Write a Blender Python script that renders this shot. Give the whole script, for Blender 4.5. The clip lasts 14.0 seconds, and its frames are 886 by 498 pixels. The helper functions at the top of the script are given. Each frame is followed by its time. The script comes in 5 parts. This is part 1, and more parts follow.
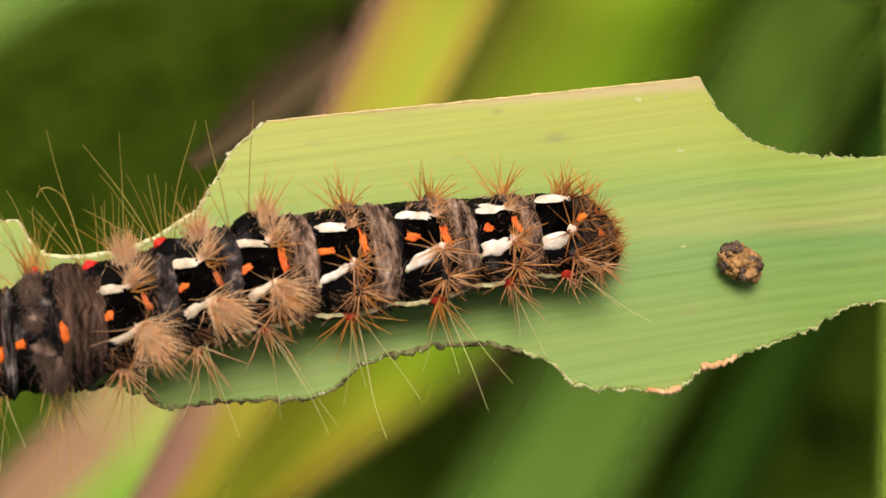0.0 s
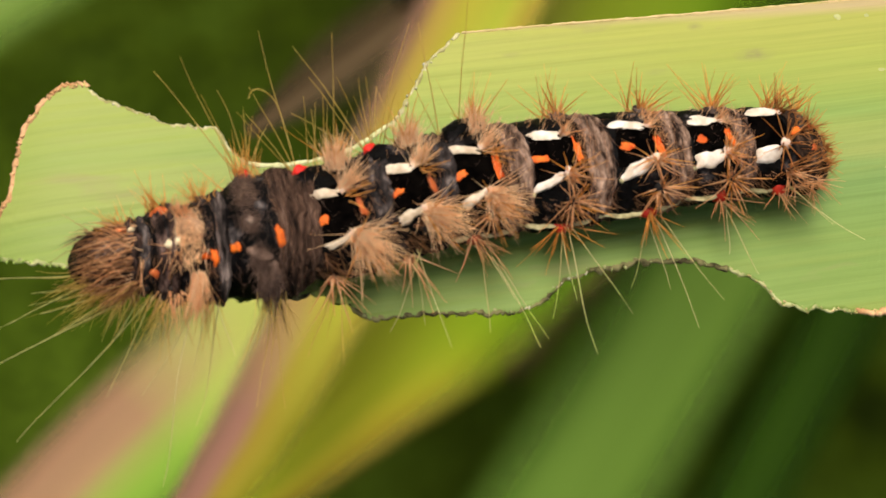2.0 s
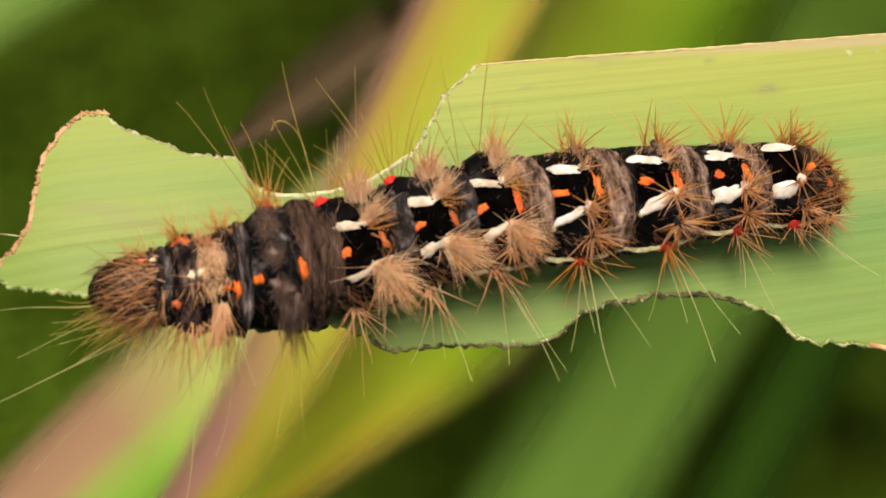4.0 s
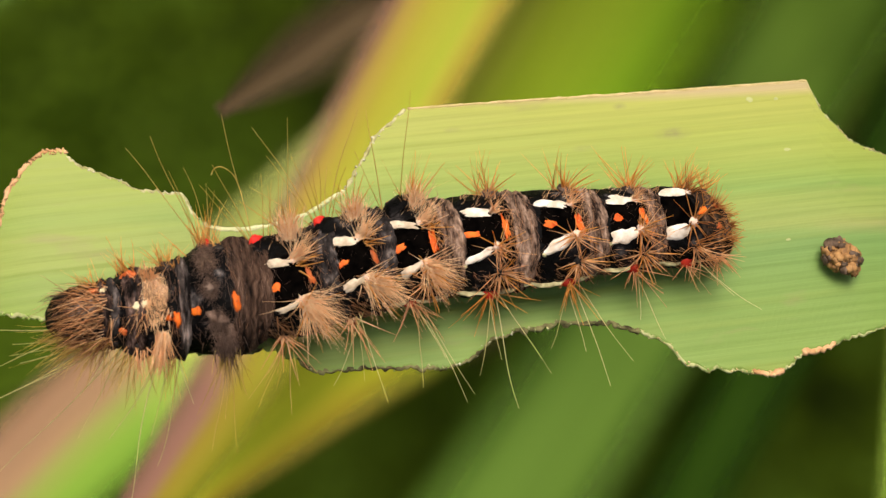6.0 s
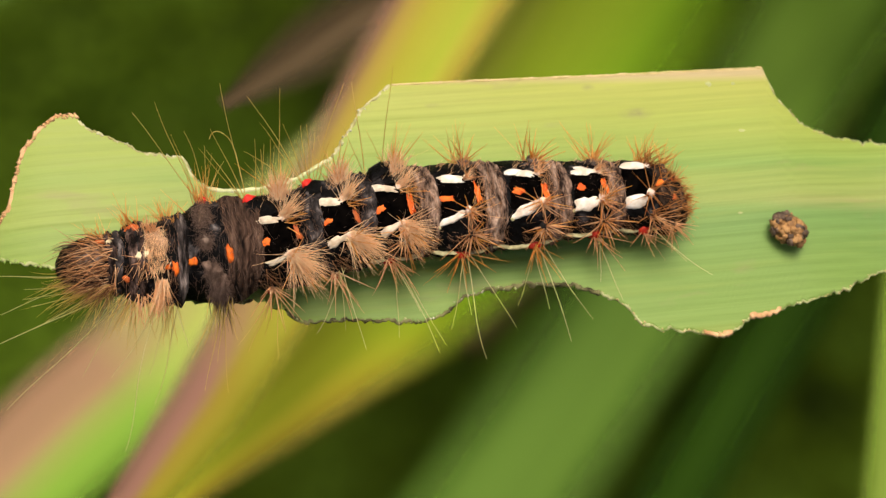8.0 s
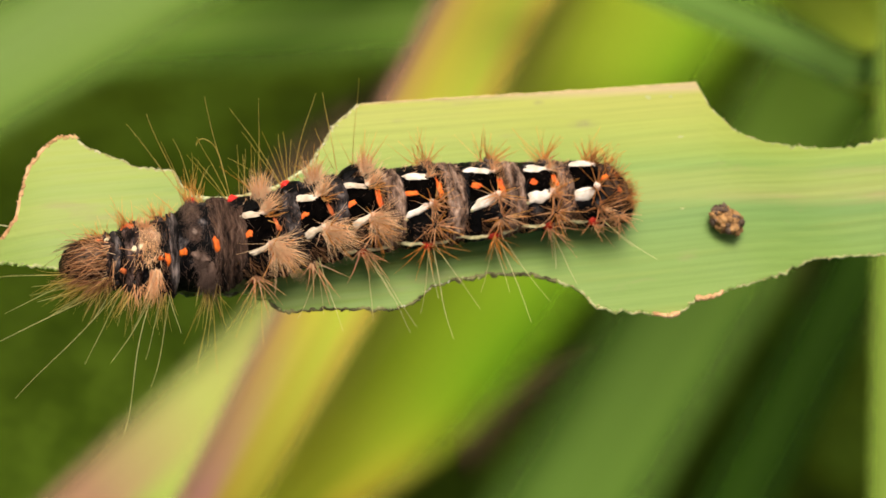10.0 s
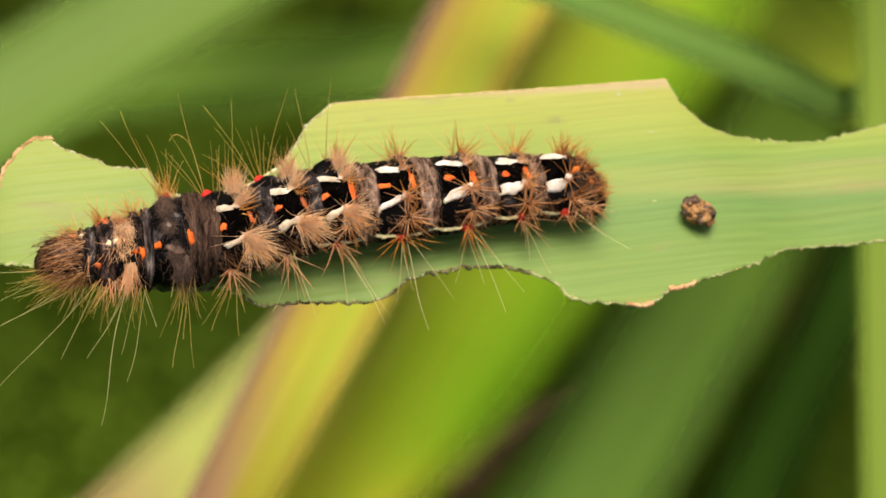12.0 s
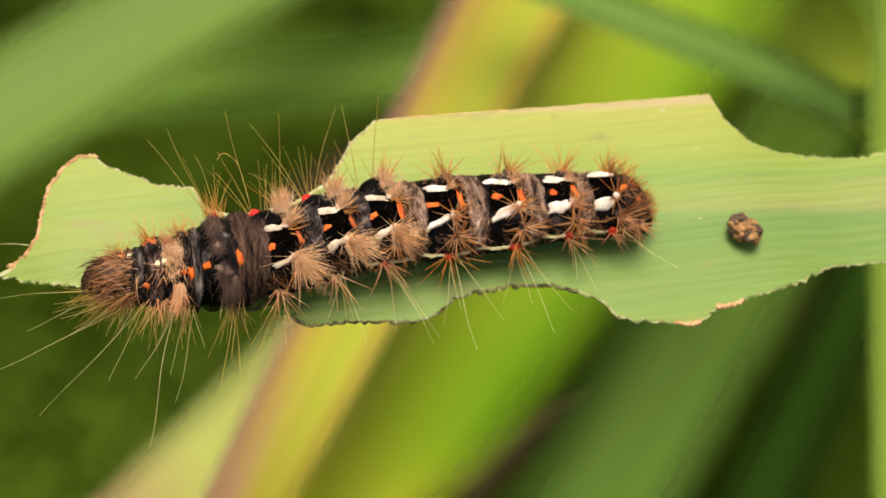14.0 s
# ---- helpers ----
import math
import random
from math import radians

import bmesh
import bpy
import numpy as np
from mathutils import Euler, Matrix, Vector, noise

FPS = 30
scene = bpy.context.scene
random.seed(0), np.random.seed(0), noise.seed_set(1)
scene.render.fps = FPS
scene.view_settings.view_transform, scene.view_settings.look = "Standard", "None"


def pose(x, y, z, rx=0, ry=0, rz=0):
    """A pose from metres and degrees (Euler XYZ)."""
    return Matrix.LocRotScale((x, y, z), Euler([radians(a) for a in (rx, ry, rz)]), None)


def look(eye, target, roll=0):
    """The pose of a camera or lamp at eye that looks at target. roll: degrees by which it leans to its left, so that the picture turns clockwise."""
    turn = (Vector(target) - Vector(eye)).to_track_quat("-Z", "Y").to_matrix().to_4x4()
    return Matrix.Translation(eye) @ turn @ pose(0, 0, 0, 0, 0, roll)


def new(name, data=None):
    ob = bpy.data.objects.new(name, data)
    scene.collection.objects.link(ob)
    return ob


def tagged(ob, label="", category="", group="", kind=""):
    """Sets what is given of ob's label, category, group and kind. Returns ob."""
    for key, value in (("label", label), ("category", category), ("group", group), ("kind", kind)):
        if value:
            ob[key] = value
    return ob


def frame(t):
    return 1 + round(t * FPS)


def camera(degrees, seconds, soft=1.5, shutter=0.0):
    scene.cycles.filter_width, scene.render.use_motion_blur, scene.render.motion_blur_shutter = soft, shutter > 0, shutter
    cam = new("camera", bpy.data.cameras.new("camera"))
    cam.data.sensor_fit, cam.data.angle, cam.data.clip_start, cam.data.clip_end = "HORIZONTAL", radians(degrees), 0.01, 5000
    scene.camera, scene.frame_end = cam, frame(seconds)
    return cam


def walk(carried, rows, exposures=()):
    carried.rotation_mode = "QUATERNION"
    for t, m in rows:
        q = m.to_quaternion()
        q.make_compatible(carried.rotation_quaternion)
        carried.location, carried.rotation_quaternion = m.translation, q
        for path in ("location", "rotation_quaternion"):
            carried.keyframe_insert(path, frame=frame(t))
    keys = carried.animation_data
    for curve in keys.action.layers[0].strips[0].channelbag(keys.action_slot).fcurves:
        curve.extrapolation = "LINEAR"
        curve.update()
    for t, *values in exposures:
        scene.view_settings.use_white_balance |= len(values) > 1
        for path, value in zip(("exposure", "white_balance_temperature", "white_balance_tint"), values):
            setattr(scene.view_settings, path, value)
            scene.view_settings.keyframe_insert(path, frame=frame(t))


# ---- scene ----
cam = camera(36, 14.0, soft=1.35)
cam.data.dof.use_dof = True
cam.data.dof.focus_distance = 0.0725
cam.data.dof.aperture_fstop = 90.0
PATH = [
    (0.0, pose(-0.00938, -0.02591, 0.51224, 23.885, -7.337, -11.950)),
    (0.5, pose(-0.01014, -0.02484, 0.51288, 23.956, -7.065, -11.623)),
    (1.0, pose(-0.01275, -0.02628, 0.51138, 22.449, -7.014, -11.207)),
    (1.5, pose(-0.01614, -0.02671, 0.50919, 22.356, -7.313, -11.233)),
    (2.0, pose(-0.01791, -0.02658, 0.50823, 23.030, -6.691, -10.912)),
    (2.2, pose(-0.02006, -0.02474, 0.50862, 22.904, -8.054, -11.354)),
    (4.3, pose(-0.01981, -0.02550, 0.50854, 23.551, -7.753, -10.646)),
    (4.5, pose(-0.02269, -0.02470, 0.50674, 22.271, -7.387, -10.354)),
    (5.0, pose(-0.02419, -0.02316, 0.50390, 22.684, -7.629, -10.390)),
    (5.5, pose(-0.02022, -0.02524, 0.50890, 22.951, -7.883, -10.418)),
    (6.0, pose(-0.01715, -0.02495, 0.51687, 21.485, -8.417, -9.947)),
    (6.5, pose(-0.01792, -0.02635, 0.52024, 20.815, -8.579, -9.541)),
    (7.0, pose(-0.01544, -0.02605, 0.52219, 20.538, -9.472, -9.511)),
    (7.5, pose(-0.01543, -0.02847, 0.52069, 20.627, -9.115, -9.126)),
    (8.0, pose(-0.01727, -0.02940, 0.52225, 21.426, -8.769, -8.811)),
    (8.2, pose(-0.01615, -0.02909, 0.52381, 20.585, -7.507, -8.111)),
    (10.3, pose(-0.01895, -0.04335, 0.52574, 28.285, -8.129, -11.244)),
    (10.5, pose(-0.02004, -0.04450, 0.52463, 27.727, -8.311, -11.340)),
    (11.0, pose(-0.01921, -0.04497, 0.52428, 28.632, -8.334, -11.668)),
    (11.5, pose(-0.01717, -0.04427, 0.52471, 29.538, -8.282, -11.897)),
    (12.0, pose(-0.01749, -0.04464, 0.52458, 30.195, -7.832, -12.009)),
    (12.5, pose(-0.01941, -0.04381, 0.52440, 30.004, -8.017, -12.108)),
    (13.0, pose(-0.01910, -0.04484, 0.52434, 29.516, -7.821, -11.923)),
    (13.5, pose(-0.02030, -0.04437, 0.52374, 29.695, -7.672, -11.856)),
    (14.0, pose(-0.02005, -0.04277, 0.52432, 30.188, -7.795, -11.991)),
]
walk(cam, PATH, exposures=[(0.0, 0.05, 7050, 11.5), (8.0, 0.11, 7050, 11.5), (10.4, 0.21, 7050, 11.5), (14.0, 0.21, 7050, 11.5)])

# ---- light: a bright overcast sky ----
world = bpy.data.worlds.new("sky")
scene.world = world
world.use_nodes = True
wn = world.node_tree.nodes
sky = wn.new("ShaderNodeTexSky")
sky.sky_type = "NISHITA"
sky.sun_disc = False
sky.sun_elevation = radians(76)
sky.sun_rotation = radians(-13)
sky.dust_density = 8.0
sky.ozone_density = 0.0
world.node_tree.links.new(sky.outputs[0], wn["Background"].inputs[0])
wn["Background"].inputs[1].default_value = 0.09
sun = new("sun", bpy.data.lights.new("sun", "SUN"))
sun.data.energy = 3.15
sun.data.angle = radians(34)
sun.data.color = (1.0, 0.95, 0.88)
sun.matrix_world = look((-0.1, 0.42, 2.2), (0, 0, 0.45))

LEVEL = 0.45  # height of the eaten leaf over the soil; all plans below are in millimetres over it


def mm(p):
    return Vector((p[0] * 0.001, p[1] * 0.001, p[2] * 0.001 + LEVEL))


# ---- materials ----
def node(m, kind, **inputs):
    n = m.node_tree.nodes.new(kind)
    for k, v in inputs.items():
        n.inputs[k.replace("_", " ")].default_value = v
    return n


def wire(m, a, out, b, to):
    m.node_tree.links.new(a.outputs[out], b.inputs[to])


def ramp(m, stops):
    r = m.node_tree.nodes.new("ShaderNodeValToRGB")
    e = r.color_ramp.elements
    while len(e) < len(stops):
        e.new(0.5)
    for el, (pos, col) in zip(e, stops):
        el.position, el.color = pos, (*col, 1)
    return r


def coords(m, scale, which="Object"):
    tc = m.node_tree.nodes.new("ShaderNodeTexCoord")
    mp = m.node_tree.nodes.new("ShaderNodeMapping")
    mp.inputs["Scale"].default_value = scale
    wire(m, tc, which, mp, "Vector")
    return mp


def mixed(m, a, b, fac, mode="MIX"):
    """Mix of two colour sockets (node, output) by a factor socket or number."""
    x = m.node_tree.nodes.new("ShaderNodeMix")
    x.data_type, x.blend_type = "RGBA", mode
    for sock, v in ((6, a), (7, b), (0, fac)):
        if isinstance(v, tuple) and hasattr(v[0], "outputs"):
            m.node_tree.links.new(v[0].outputs[v[1]], x.inputs[sock])
        elif sock == 0:
            x.inputs[0].default_value = v
        else:
            x.inputs[sock].default_value = (*v, 1)
    return (x, 2)


def base_material(name, rough=0.6, spec=0.4):
    m = bpy.data.materials.new(name)
    m.use_nodes = True
    b = m.node_tree.nodes["Principled BSDF"]
    b.inputs["Roughness"].default_value = rough
    b.inputs["Specular IOR Level"].default_value = spec
    return m, b


def noise_node(m, vec, scale, detail=4.0, rough=0.55):
    n = node(m, "ShaderNodeTexNoise", Scale=scale, Detail=detail, Roughness=rough)
    wire(m, vec, "Vector", n, "Vector")
    return n


def bumped(m, b, height, strength, dist):
    bp = node(m, "ShaderNodeBump", Strength=strength, Distance=dist)
    m.node_tree.links.new(height[0].outputs[height[1]], bp.inputs["Height"])
    wire(m, bp, "Normal", b, "Normal")


def translucent(m, b, colour, share):
    """Lets light through a leaf: a share of translucent under the surface."""
    out = m.node_tree.nodes["Material Output"]
    tr = m.node_tree.nodes.new("ShaderNodeBsdfTranslucent")
    m.node_tree.links.new(colour[0].outputs[colour[1]], tr.inputs["Color"])
    ms = m.node_tree.nodes.new("ShaderNodeMixShader")
    ms.inputs[0].default_value = share
    wire(m, b, 0, ms, 1)
    wire(m, tr, 0, ms, 2)
    wire(m, ms, 0, out, "Surface")


def leaf_material():
    m, b = base_material("leaf_green", 0.5, 0.35)
    uv = m.node_tree.nodes.new("ShaderNodeTexCoord")
    sep = m.node_tree.nodes.new("ShaderNodeSeparateXYZ")
    wire(m, uv, "UV", sep, 0)
    slope = m.node_tree.nodes.new("ShaderNodeMath")
    slope.operation = "MULTIPLY_ADD"
    slope.inputs[1].default_value = 0.19
    wire(m, sep, "X", slope, 0)
    wire(m, sep, "Y", slope, 2)
    across = ramp(m, [(0.0, (0.26, 0.40, 0.095)), (0.30, (0.225, 0.37, 0.088)), (0.46, (0.20, 0.355, 0.10)), (0.49, (0.22, 0.375, 0.105)), (0.525, (0.325, 0.425, 0.12)), (0.60, (0.33, 0.435, 0.11)), (0.66, (0.265, 0.415, 0.10)), (0.72, (0.33, 0.45, 0.095)), (0.85, (0.41, 0.485, 0.10)), (0.97, (0.46, 0.50, 0.11)), (1.0, (0.56, 0.46, 0.24))])
    wire(m, slope, 0, across, 0)
    fine = noise_node(m, coords(m, (60, 3200, 900)), 1.0, 3.0)
    veins = ramp(m, [(0.35, (0.94, 0.95, 0.92)), (0.65, (1.03, 1.03, 1.02))])
    wire(m, fine, 0, veins, 0)
    col = mixed(m, (across, 0), (veins, 0), 1.0, "MULTIPLY")
    broad = noise_node(m, coords(m, (22, 700, 300)), 1.0, 3.0)
    yel = ramp(m, [(0.48, (0, 0, 0)), (0.70, (0.24, 0.24, 0.24))])
    wire(m, broad, 0, yel, 0)
    col = mixed(m, col, (0.50, 0.50, 0.10), (yel, 0))
    # the eaten end is more even in colour
    shift = m.node_tree.nodes.new("ShaderNodeMath")
    shift.inputs[1].default_value = 0.5
    wire(m, sep, "X", shift, 0)
    end = ramp(m, [(0.16, (0.6, 0.6, 0.6)), (0.30, (0, 0, 0))])
    wire(m, shift, 0, end, 0)
    col = mixed(m, col, (0.35, 0.45, 0.095), (end, 0))
    thread = noise_node(m, coords(m, (130, 5200, 900)), 1.0, 2.0)
    tv = ramp(m, [(0.36, (0.95, 0.965, 0.94)), (0.5, (1.0, 1.0, 1.0)), (0.66, (1.02, 1.015, 1.03))])
    wire(m, thread, 0, tv, 0)
    col = mixed(m, col, (tv, 0), 1.0, "MULTIPLY")
    spots = noise_node(m, coords(m, (160, 520, 420)), 1.0, 3.0)
    sp = ramp(m, [(0.62, (0, 0, 0)), (0.74, (0.45, 0.45, 0.45))])
    wire(m, spots, 0, sp, 0)
    col = mixed(m, col, (0.36, 0.30, 0.15), (sp, 0))
    # a withered streak along the middle, away from the eaten end
    line = ramp(m, [(0.475, (0, 0, 0)), (0.495, (0.5, 0.5, 0.5)), (0.52, (1, 1, 1)), (0.545, (0.2, 0.2, 0.2)), (0.60, (0, 0, 0)), (0.63, (0.45, 0.45, 0.45)), (0.66, (0, 0, 0))])
    wire(m, slope, 0, line, 0)
    far = ramp(m, [(0.30, (0, 0, 0)), (0.40, (0.75, 0.75, 0.75))])
    wire(m, sep, "X", far, 0)
    tone = ramp(m, [(0.38, (0.15, 0.15, 0.15)), (0.62, (1, 1, 1))])
    wire(m, noise_node(m, coords(m, (110, 900, 300)), 1.0, 3.0), 0, tone, 0)
    dry = mixed(m, mixed(m, (line, 0), (far, 0), 1.0, "MULTIPLY"), (tone, 0), 1.0, "MULTIPLY")
    col = mixed(m, col, (0.44, 0.35, 0.17), dry)
    # brownish smudges: centre and half axes in metres
    for cx, cy, rx, ry, share in ((0.0114, 0.0048, 0.0013, 0.00045, 0.55), (0.0086, 0.0067, 0.0005, 0.0003, 0.4), (0.0060, 0.0044, 0.0010, 0.00025, 0.22), (-0.0012, 0.0062, 0.0006, 0.0002, 0.3)):
        mp = coords(m, (1 / rx, 1 / ry, 0))
        mp.inputs["Location"].default_value = (-cx / rx, -cy / ry, 0)
        dist = m.node_tree.nodes.new("ShaderNodeVectorMath")
        dist.operation = "LENGTH"
        wire(m, mp, "Vector", dist, 0)
        blot = ramp(m, [(0.2, (share,) * 3), (1.0, (0, 0, 0))])
        wire(m, dist, "Value", blot, 0)
        grain = ramp(m, [(0.35, (0.2, 0.2, 0.2)), (0.6, (1, 1, 1))])
        wire(m, noise_node(m, coords(m, (900, 2600, 900)), 1.0, 3.0), 0, grain, 0)
        col = mixed(m, col, (0.26, 0.22, 0.13), mixed(m, (blot, 0), (grain, 0), 1.0, "MULTIPLY"))
    m.node_tree.links.new(col[0].outputs[col[1]], b.inputs["Base Color"])
    bumped(m, b, (fine, 0), 0.5, 0.0001)
    translucent(m, b, col, 0.28)
    return m


def edge_material(name, light, dark):
    m, b = base_material(name, 0.85, 0.2)
    n = noise_node(m, coords(m, (1500, 1500, 1500)), 1.0, 3.0)
    r = ramp(m, [(0.35, dark), (0.6, light)])
    wire(m, n, 0, r, 0)
    wire(m, r, 0, b, "Base Color")
    bumped(m, b, (n, 0), 0.6, 0.0001)
    return m


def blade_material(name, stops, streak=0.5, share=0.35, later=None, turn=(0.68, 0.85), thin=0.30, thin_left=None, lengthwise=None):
    """Blade of grass: colours across its width, which may change along it, streaks, and margins faded to clear in place
    of lens blur.
    """
    m, b = base_material(name, 0.6, 0.08)
    uv = coords(m, (1, 1, 1), "UV")
    sep = m.node_tree.nodes.new("ShaderNodeSeparateXYZ")
    wire(m, uv, "Vector", sep, 0)
    r = ramp(m, stops)
    wire(m, sep, "X", r, 0)
    col = (r, 0)
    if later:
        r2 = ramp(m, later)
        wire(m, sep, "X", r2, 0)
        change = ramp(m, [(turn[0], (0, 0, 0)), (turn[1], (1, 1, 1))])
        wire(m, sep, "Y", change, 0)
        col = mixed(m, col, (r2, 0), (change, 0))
    if lengthwise:
        stretch = ramp(m, lengthwise)
        wire(m, sep, "Y", stretch, 0)
        col = mixed(m, col, (stretch, 0), 1.0, "MULTIPLY")
    n = noise_node(m, coords(m, (5, 2.0, 1), "UV"), 1.0, 2.0)
    v = ramp(m, [(0.3, (1 - 0.6 * streak,) * 3), (0.7, (1 + 0.3 * streak,) * 3)])
    wire(m, n, 0, v, 0)
    col = mixed(m, col, (v, 0), 1.0, "MULTIPLY")
    m.node_tree.links.new(col[0].outputs[col[1]], b.inputs["Base Color"])
    translucent(m, b, col, share)
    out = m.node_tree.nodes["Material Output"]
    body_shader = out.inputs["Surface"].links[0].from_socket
    # margins fade out over the share thin, to look out of focus
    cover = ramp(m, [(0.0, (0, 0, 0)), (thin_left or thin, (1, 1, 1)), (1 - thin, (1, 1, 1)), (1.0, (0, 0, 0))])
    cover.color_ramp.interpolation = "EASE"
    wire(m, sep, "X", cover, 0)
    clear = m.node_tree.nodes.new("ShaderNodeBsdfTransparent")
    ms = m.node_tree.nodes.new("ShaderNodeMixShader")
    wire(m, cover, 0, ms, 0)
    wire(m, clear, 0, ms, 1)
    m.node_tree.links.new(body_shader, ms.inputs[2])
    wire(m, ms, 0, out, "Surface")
    return m


def soil_material():
    m, b = base_material("shade_toned_sward", 1.0, 0.0)
    n = noise_node(m, coords(m, (8, 8, 8)), 1.0, 3.0, 0.55)
    # the shade down among the grass is put into these dark greens
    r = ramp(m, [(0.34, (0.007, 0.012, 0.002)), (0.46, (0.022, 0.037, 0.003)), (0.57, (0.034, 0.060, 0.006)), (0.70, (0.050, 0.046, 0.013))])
    wire(m, n, 0, r, 0)
    fine = noise_node(m, coords(m, (160, 160, 160)), 1.0, 4.0)
    f = ramp(m, [(0.35, (0.92, 0.92, 0.92)), (0.65, (1.05, 1.05, 1.05))])
    wire(m, fine, 0, f, 0)
    # lighter green painted in, placed to fit the view, where less shade falls
    mp = coords(m, (1 / 0.15, 1 / 0.13, 0))
    mp.inputs["Location"].default_value = (0.075 / 0.15, -0.19 / 0.13, 0)
    dist = m.node_tree.nodes.new("ShaderNodeVectorMath")
    dist.operation = "LENGTH"
    wire(m, mp, "Vector", dist, 0)
    blot = ramp(m, [(0.25, (0.8, 0.8, 0.8)), (1.0, (0, 0, 0))])
    wire(m, dist, "Value", blot, 0)
    lit_green = ramp(m, [(0.38, (0.028, 0.052, 0.004)), (0.6, (0.058, 0.100, 0.009))])
    wire(m, noise_node(m, coords(m, (30, 30, 30)), 1.0, 3.0), 0, lit_green, 0)
    col = mixed(m, (r, 0), (lit_green, 0), (blot, 0))
    col = mixed(m, col, (f, 0), 1.0, "MULTIPLY")
    m.node_tree.links.new(col[0].outputs[col[1]], b.inputs["Base Color"])
    bumped(m, b, (fine, 0), 0.1, 0.002)
    return m


def skin_material():
    """Pitted slate-black skin with small glints."""
    m, b = base_material("caterpillar_skin", 0.55, 0.07)
    n = noise_node(m, coords(m, (900, 900, 900)), 1.0, 6.0, 0.65)
    r = ramp(m, [(0.46, (0.001, 0.001, 0.001)), (0.56, (0.004, 0.0035, 0.004)), (0.64, (0.05, 0.044, 0.044)), (0.76, (0.22, 0.19, 0.18))])
    wire(m, n, 0, r, 0)
    wire(m, r, 0, b, "Base Color")
    bumped(m, b, (n, 0), 1.0, 0.0003)
    return m


def fold_material(name, dark, mid, light, grain=(2400, 800, 800), stops=(0.42, 0.53, 0.68)):
    m, b = base_material(name, 0.9, 0.08)
    n = noise_node(m, coords(m, grain), 1.0, 6.0, 0.7)
    r = ramp(m, [(stops[0], dark), (stops[1], mid), (stops[2], light)])
    wire(m, n, 0, r, 0)
    wire(m, r, 0, b, "Base Color")
    bumped(m, b, (n, 0), 1.0, 0.0002)
    return m


def spot_material(name, a, c, rough=0.65, spec=0.3):
    m, b = base_material(name, rough, spec)
    n = noise_node(m, coords(m, (1800, 1800, 1800)), 1.0, 3.0)
    r = ramp(m, [(0.35, a), (0.65, c)])
    wire(m, n, 0, r, 0)
    wire(m, r, 0, b, "Base Color")
    bumped(m, b, (n, 0), 0.5, 0.00008)
    return m


def hair_material(name, a, c, tip=None, share=0.5):
    """Bristles; their tone varies from hair to hair and turns to another towards the tip."""
    m, b = base_material(name, 0.55, 0.15)
    g = m.node_tree.nodes.new("ShaderNodeNewGeometry")
    r = ramp(m, [(0.0, a), (1.0, c)])
    wire(m, g, "Random Per Island", r, 0)
    col = (r, 0)
    if tip:
        sep = m.node_tree.nodes.new("ShaderNodeSeparateXYZ")
        wire(m, coords(m, (1, 1, 1), "UV"), "Vector", sep, 0)
        along = ramp(m, [(0.3, (0, 0, 0)), (1.0, (0.9, 0.9, 0.9))])
        wire(m, sep, "Y", along, 0)
        col = mixed(m, col, tip, (along, 0))
    m.node_tree.links.new(col[0].outputs[col[1]], b.inputs["Base Color"])
    translucent(m, b, col, share)
    return m


LEAF = leaf_material()
CREAM_EDGE = edge_material("eaten_edge_cream", (0.56, 0.53, 0.30), (0.28, 0.27, 0.10))
BROWN_EDGE = edge_material("dried_edge_brown", (0.70, 0.43, 0.23), (0.46, 0.25, 0.11))
TAN_EDGE = edge_material("tan_leaf_edge", (0.60, 0.47, 0.24), (0.46, 0.38, 0.15))
WHITE_CRUMB = edge_material("pale_crumbs", (0.70, 0.68, 0.52), (0.42, 0.42, 0.22))
PALE_EDGE = edge_material("pale_green_edge", (0.66, 0.68, 0.40), (0.50, 0.54, 0.26))
GREEN_EDGE = edge_material("eaten_edge_green", (0.44, 0.46, 0.22), (0.16, 0.22, 0.06))
# dark browns hold the shade on the thickness of the lower leaf edge
SHADE_EDGE = edge_material("eaten_edge_shade", (0.22, 0.21, 0.09), (0.035, 0.03, 0.012))
SHRED = edge_material("torn_green_shreds", (0.40, 0.54, 0.14), (0.16, 0.28, 0.05))
SKIN = skin_material()
VELVET = spot_material("black_velvet", (0.0008, 0.0006, 0.0006), (0.0032, 0.0025, 0.0022), 1.0, 0.0)
TAIL_SKIN = fold_material("tail_skin", (0.006, 0.004, 0.003), (0.045, 0.027, 0.018), (0.26, 0.15, 0.09))
WARTY = spot_material("brownish_wart", (0.02, 0.013, 0.010), (0.12, 0.08, 0.06))
FACE_SHEEN = fold_material("face_skin_sheen", (0.04, 0.026, 0.02), (0.19, 0.135, 0.105), (0.44, 0.34, 0.29))
PUFF_DARK = spot_material("dark_puff", (0.045, 0.028, 0.020), (0.12, 0.078, 0.056), 0.95, 0.05)
PUFF_PALE = spot_material("pale_smoky_puff", (0.13, 0.09, 0.07), (0.30, 0.22, 0.175), 0.95, 0.05)
RUSTY = spot_material("rusty_orange_marking", (0.36, 0.06, 0.012), (0.62, 0.16, 0.04))
FOLD = fold_material("grey_fold_skin", (0.022, 0.013, 0.010), (0.22, 0.143, 0.104), (0.58, 0.415, 0.32))
RING = fold_material("thorax_ring_skin", (0.006, 0.005, 0.005), (0.07, 0.056, 0.052), (0.34, 0.275, 0.25), (2600, 500, 500))
HUMP = fold_material("hump_skin", (0.005, 0.0035, 0.003), (0.075, 0.043, 0.030), (0.25, 0.158, 0.115), (2600, 500, 500), (0.36, 0.54, 0.74))
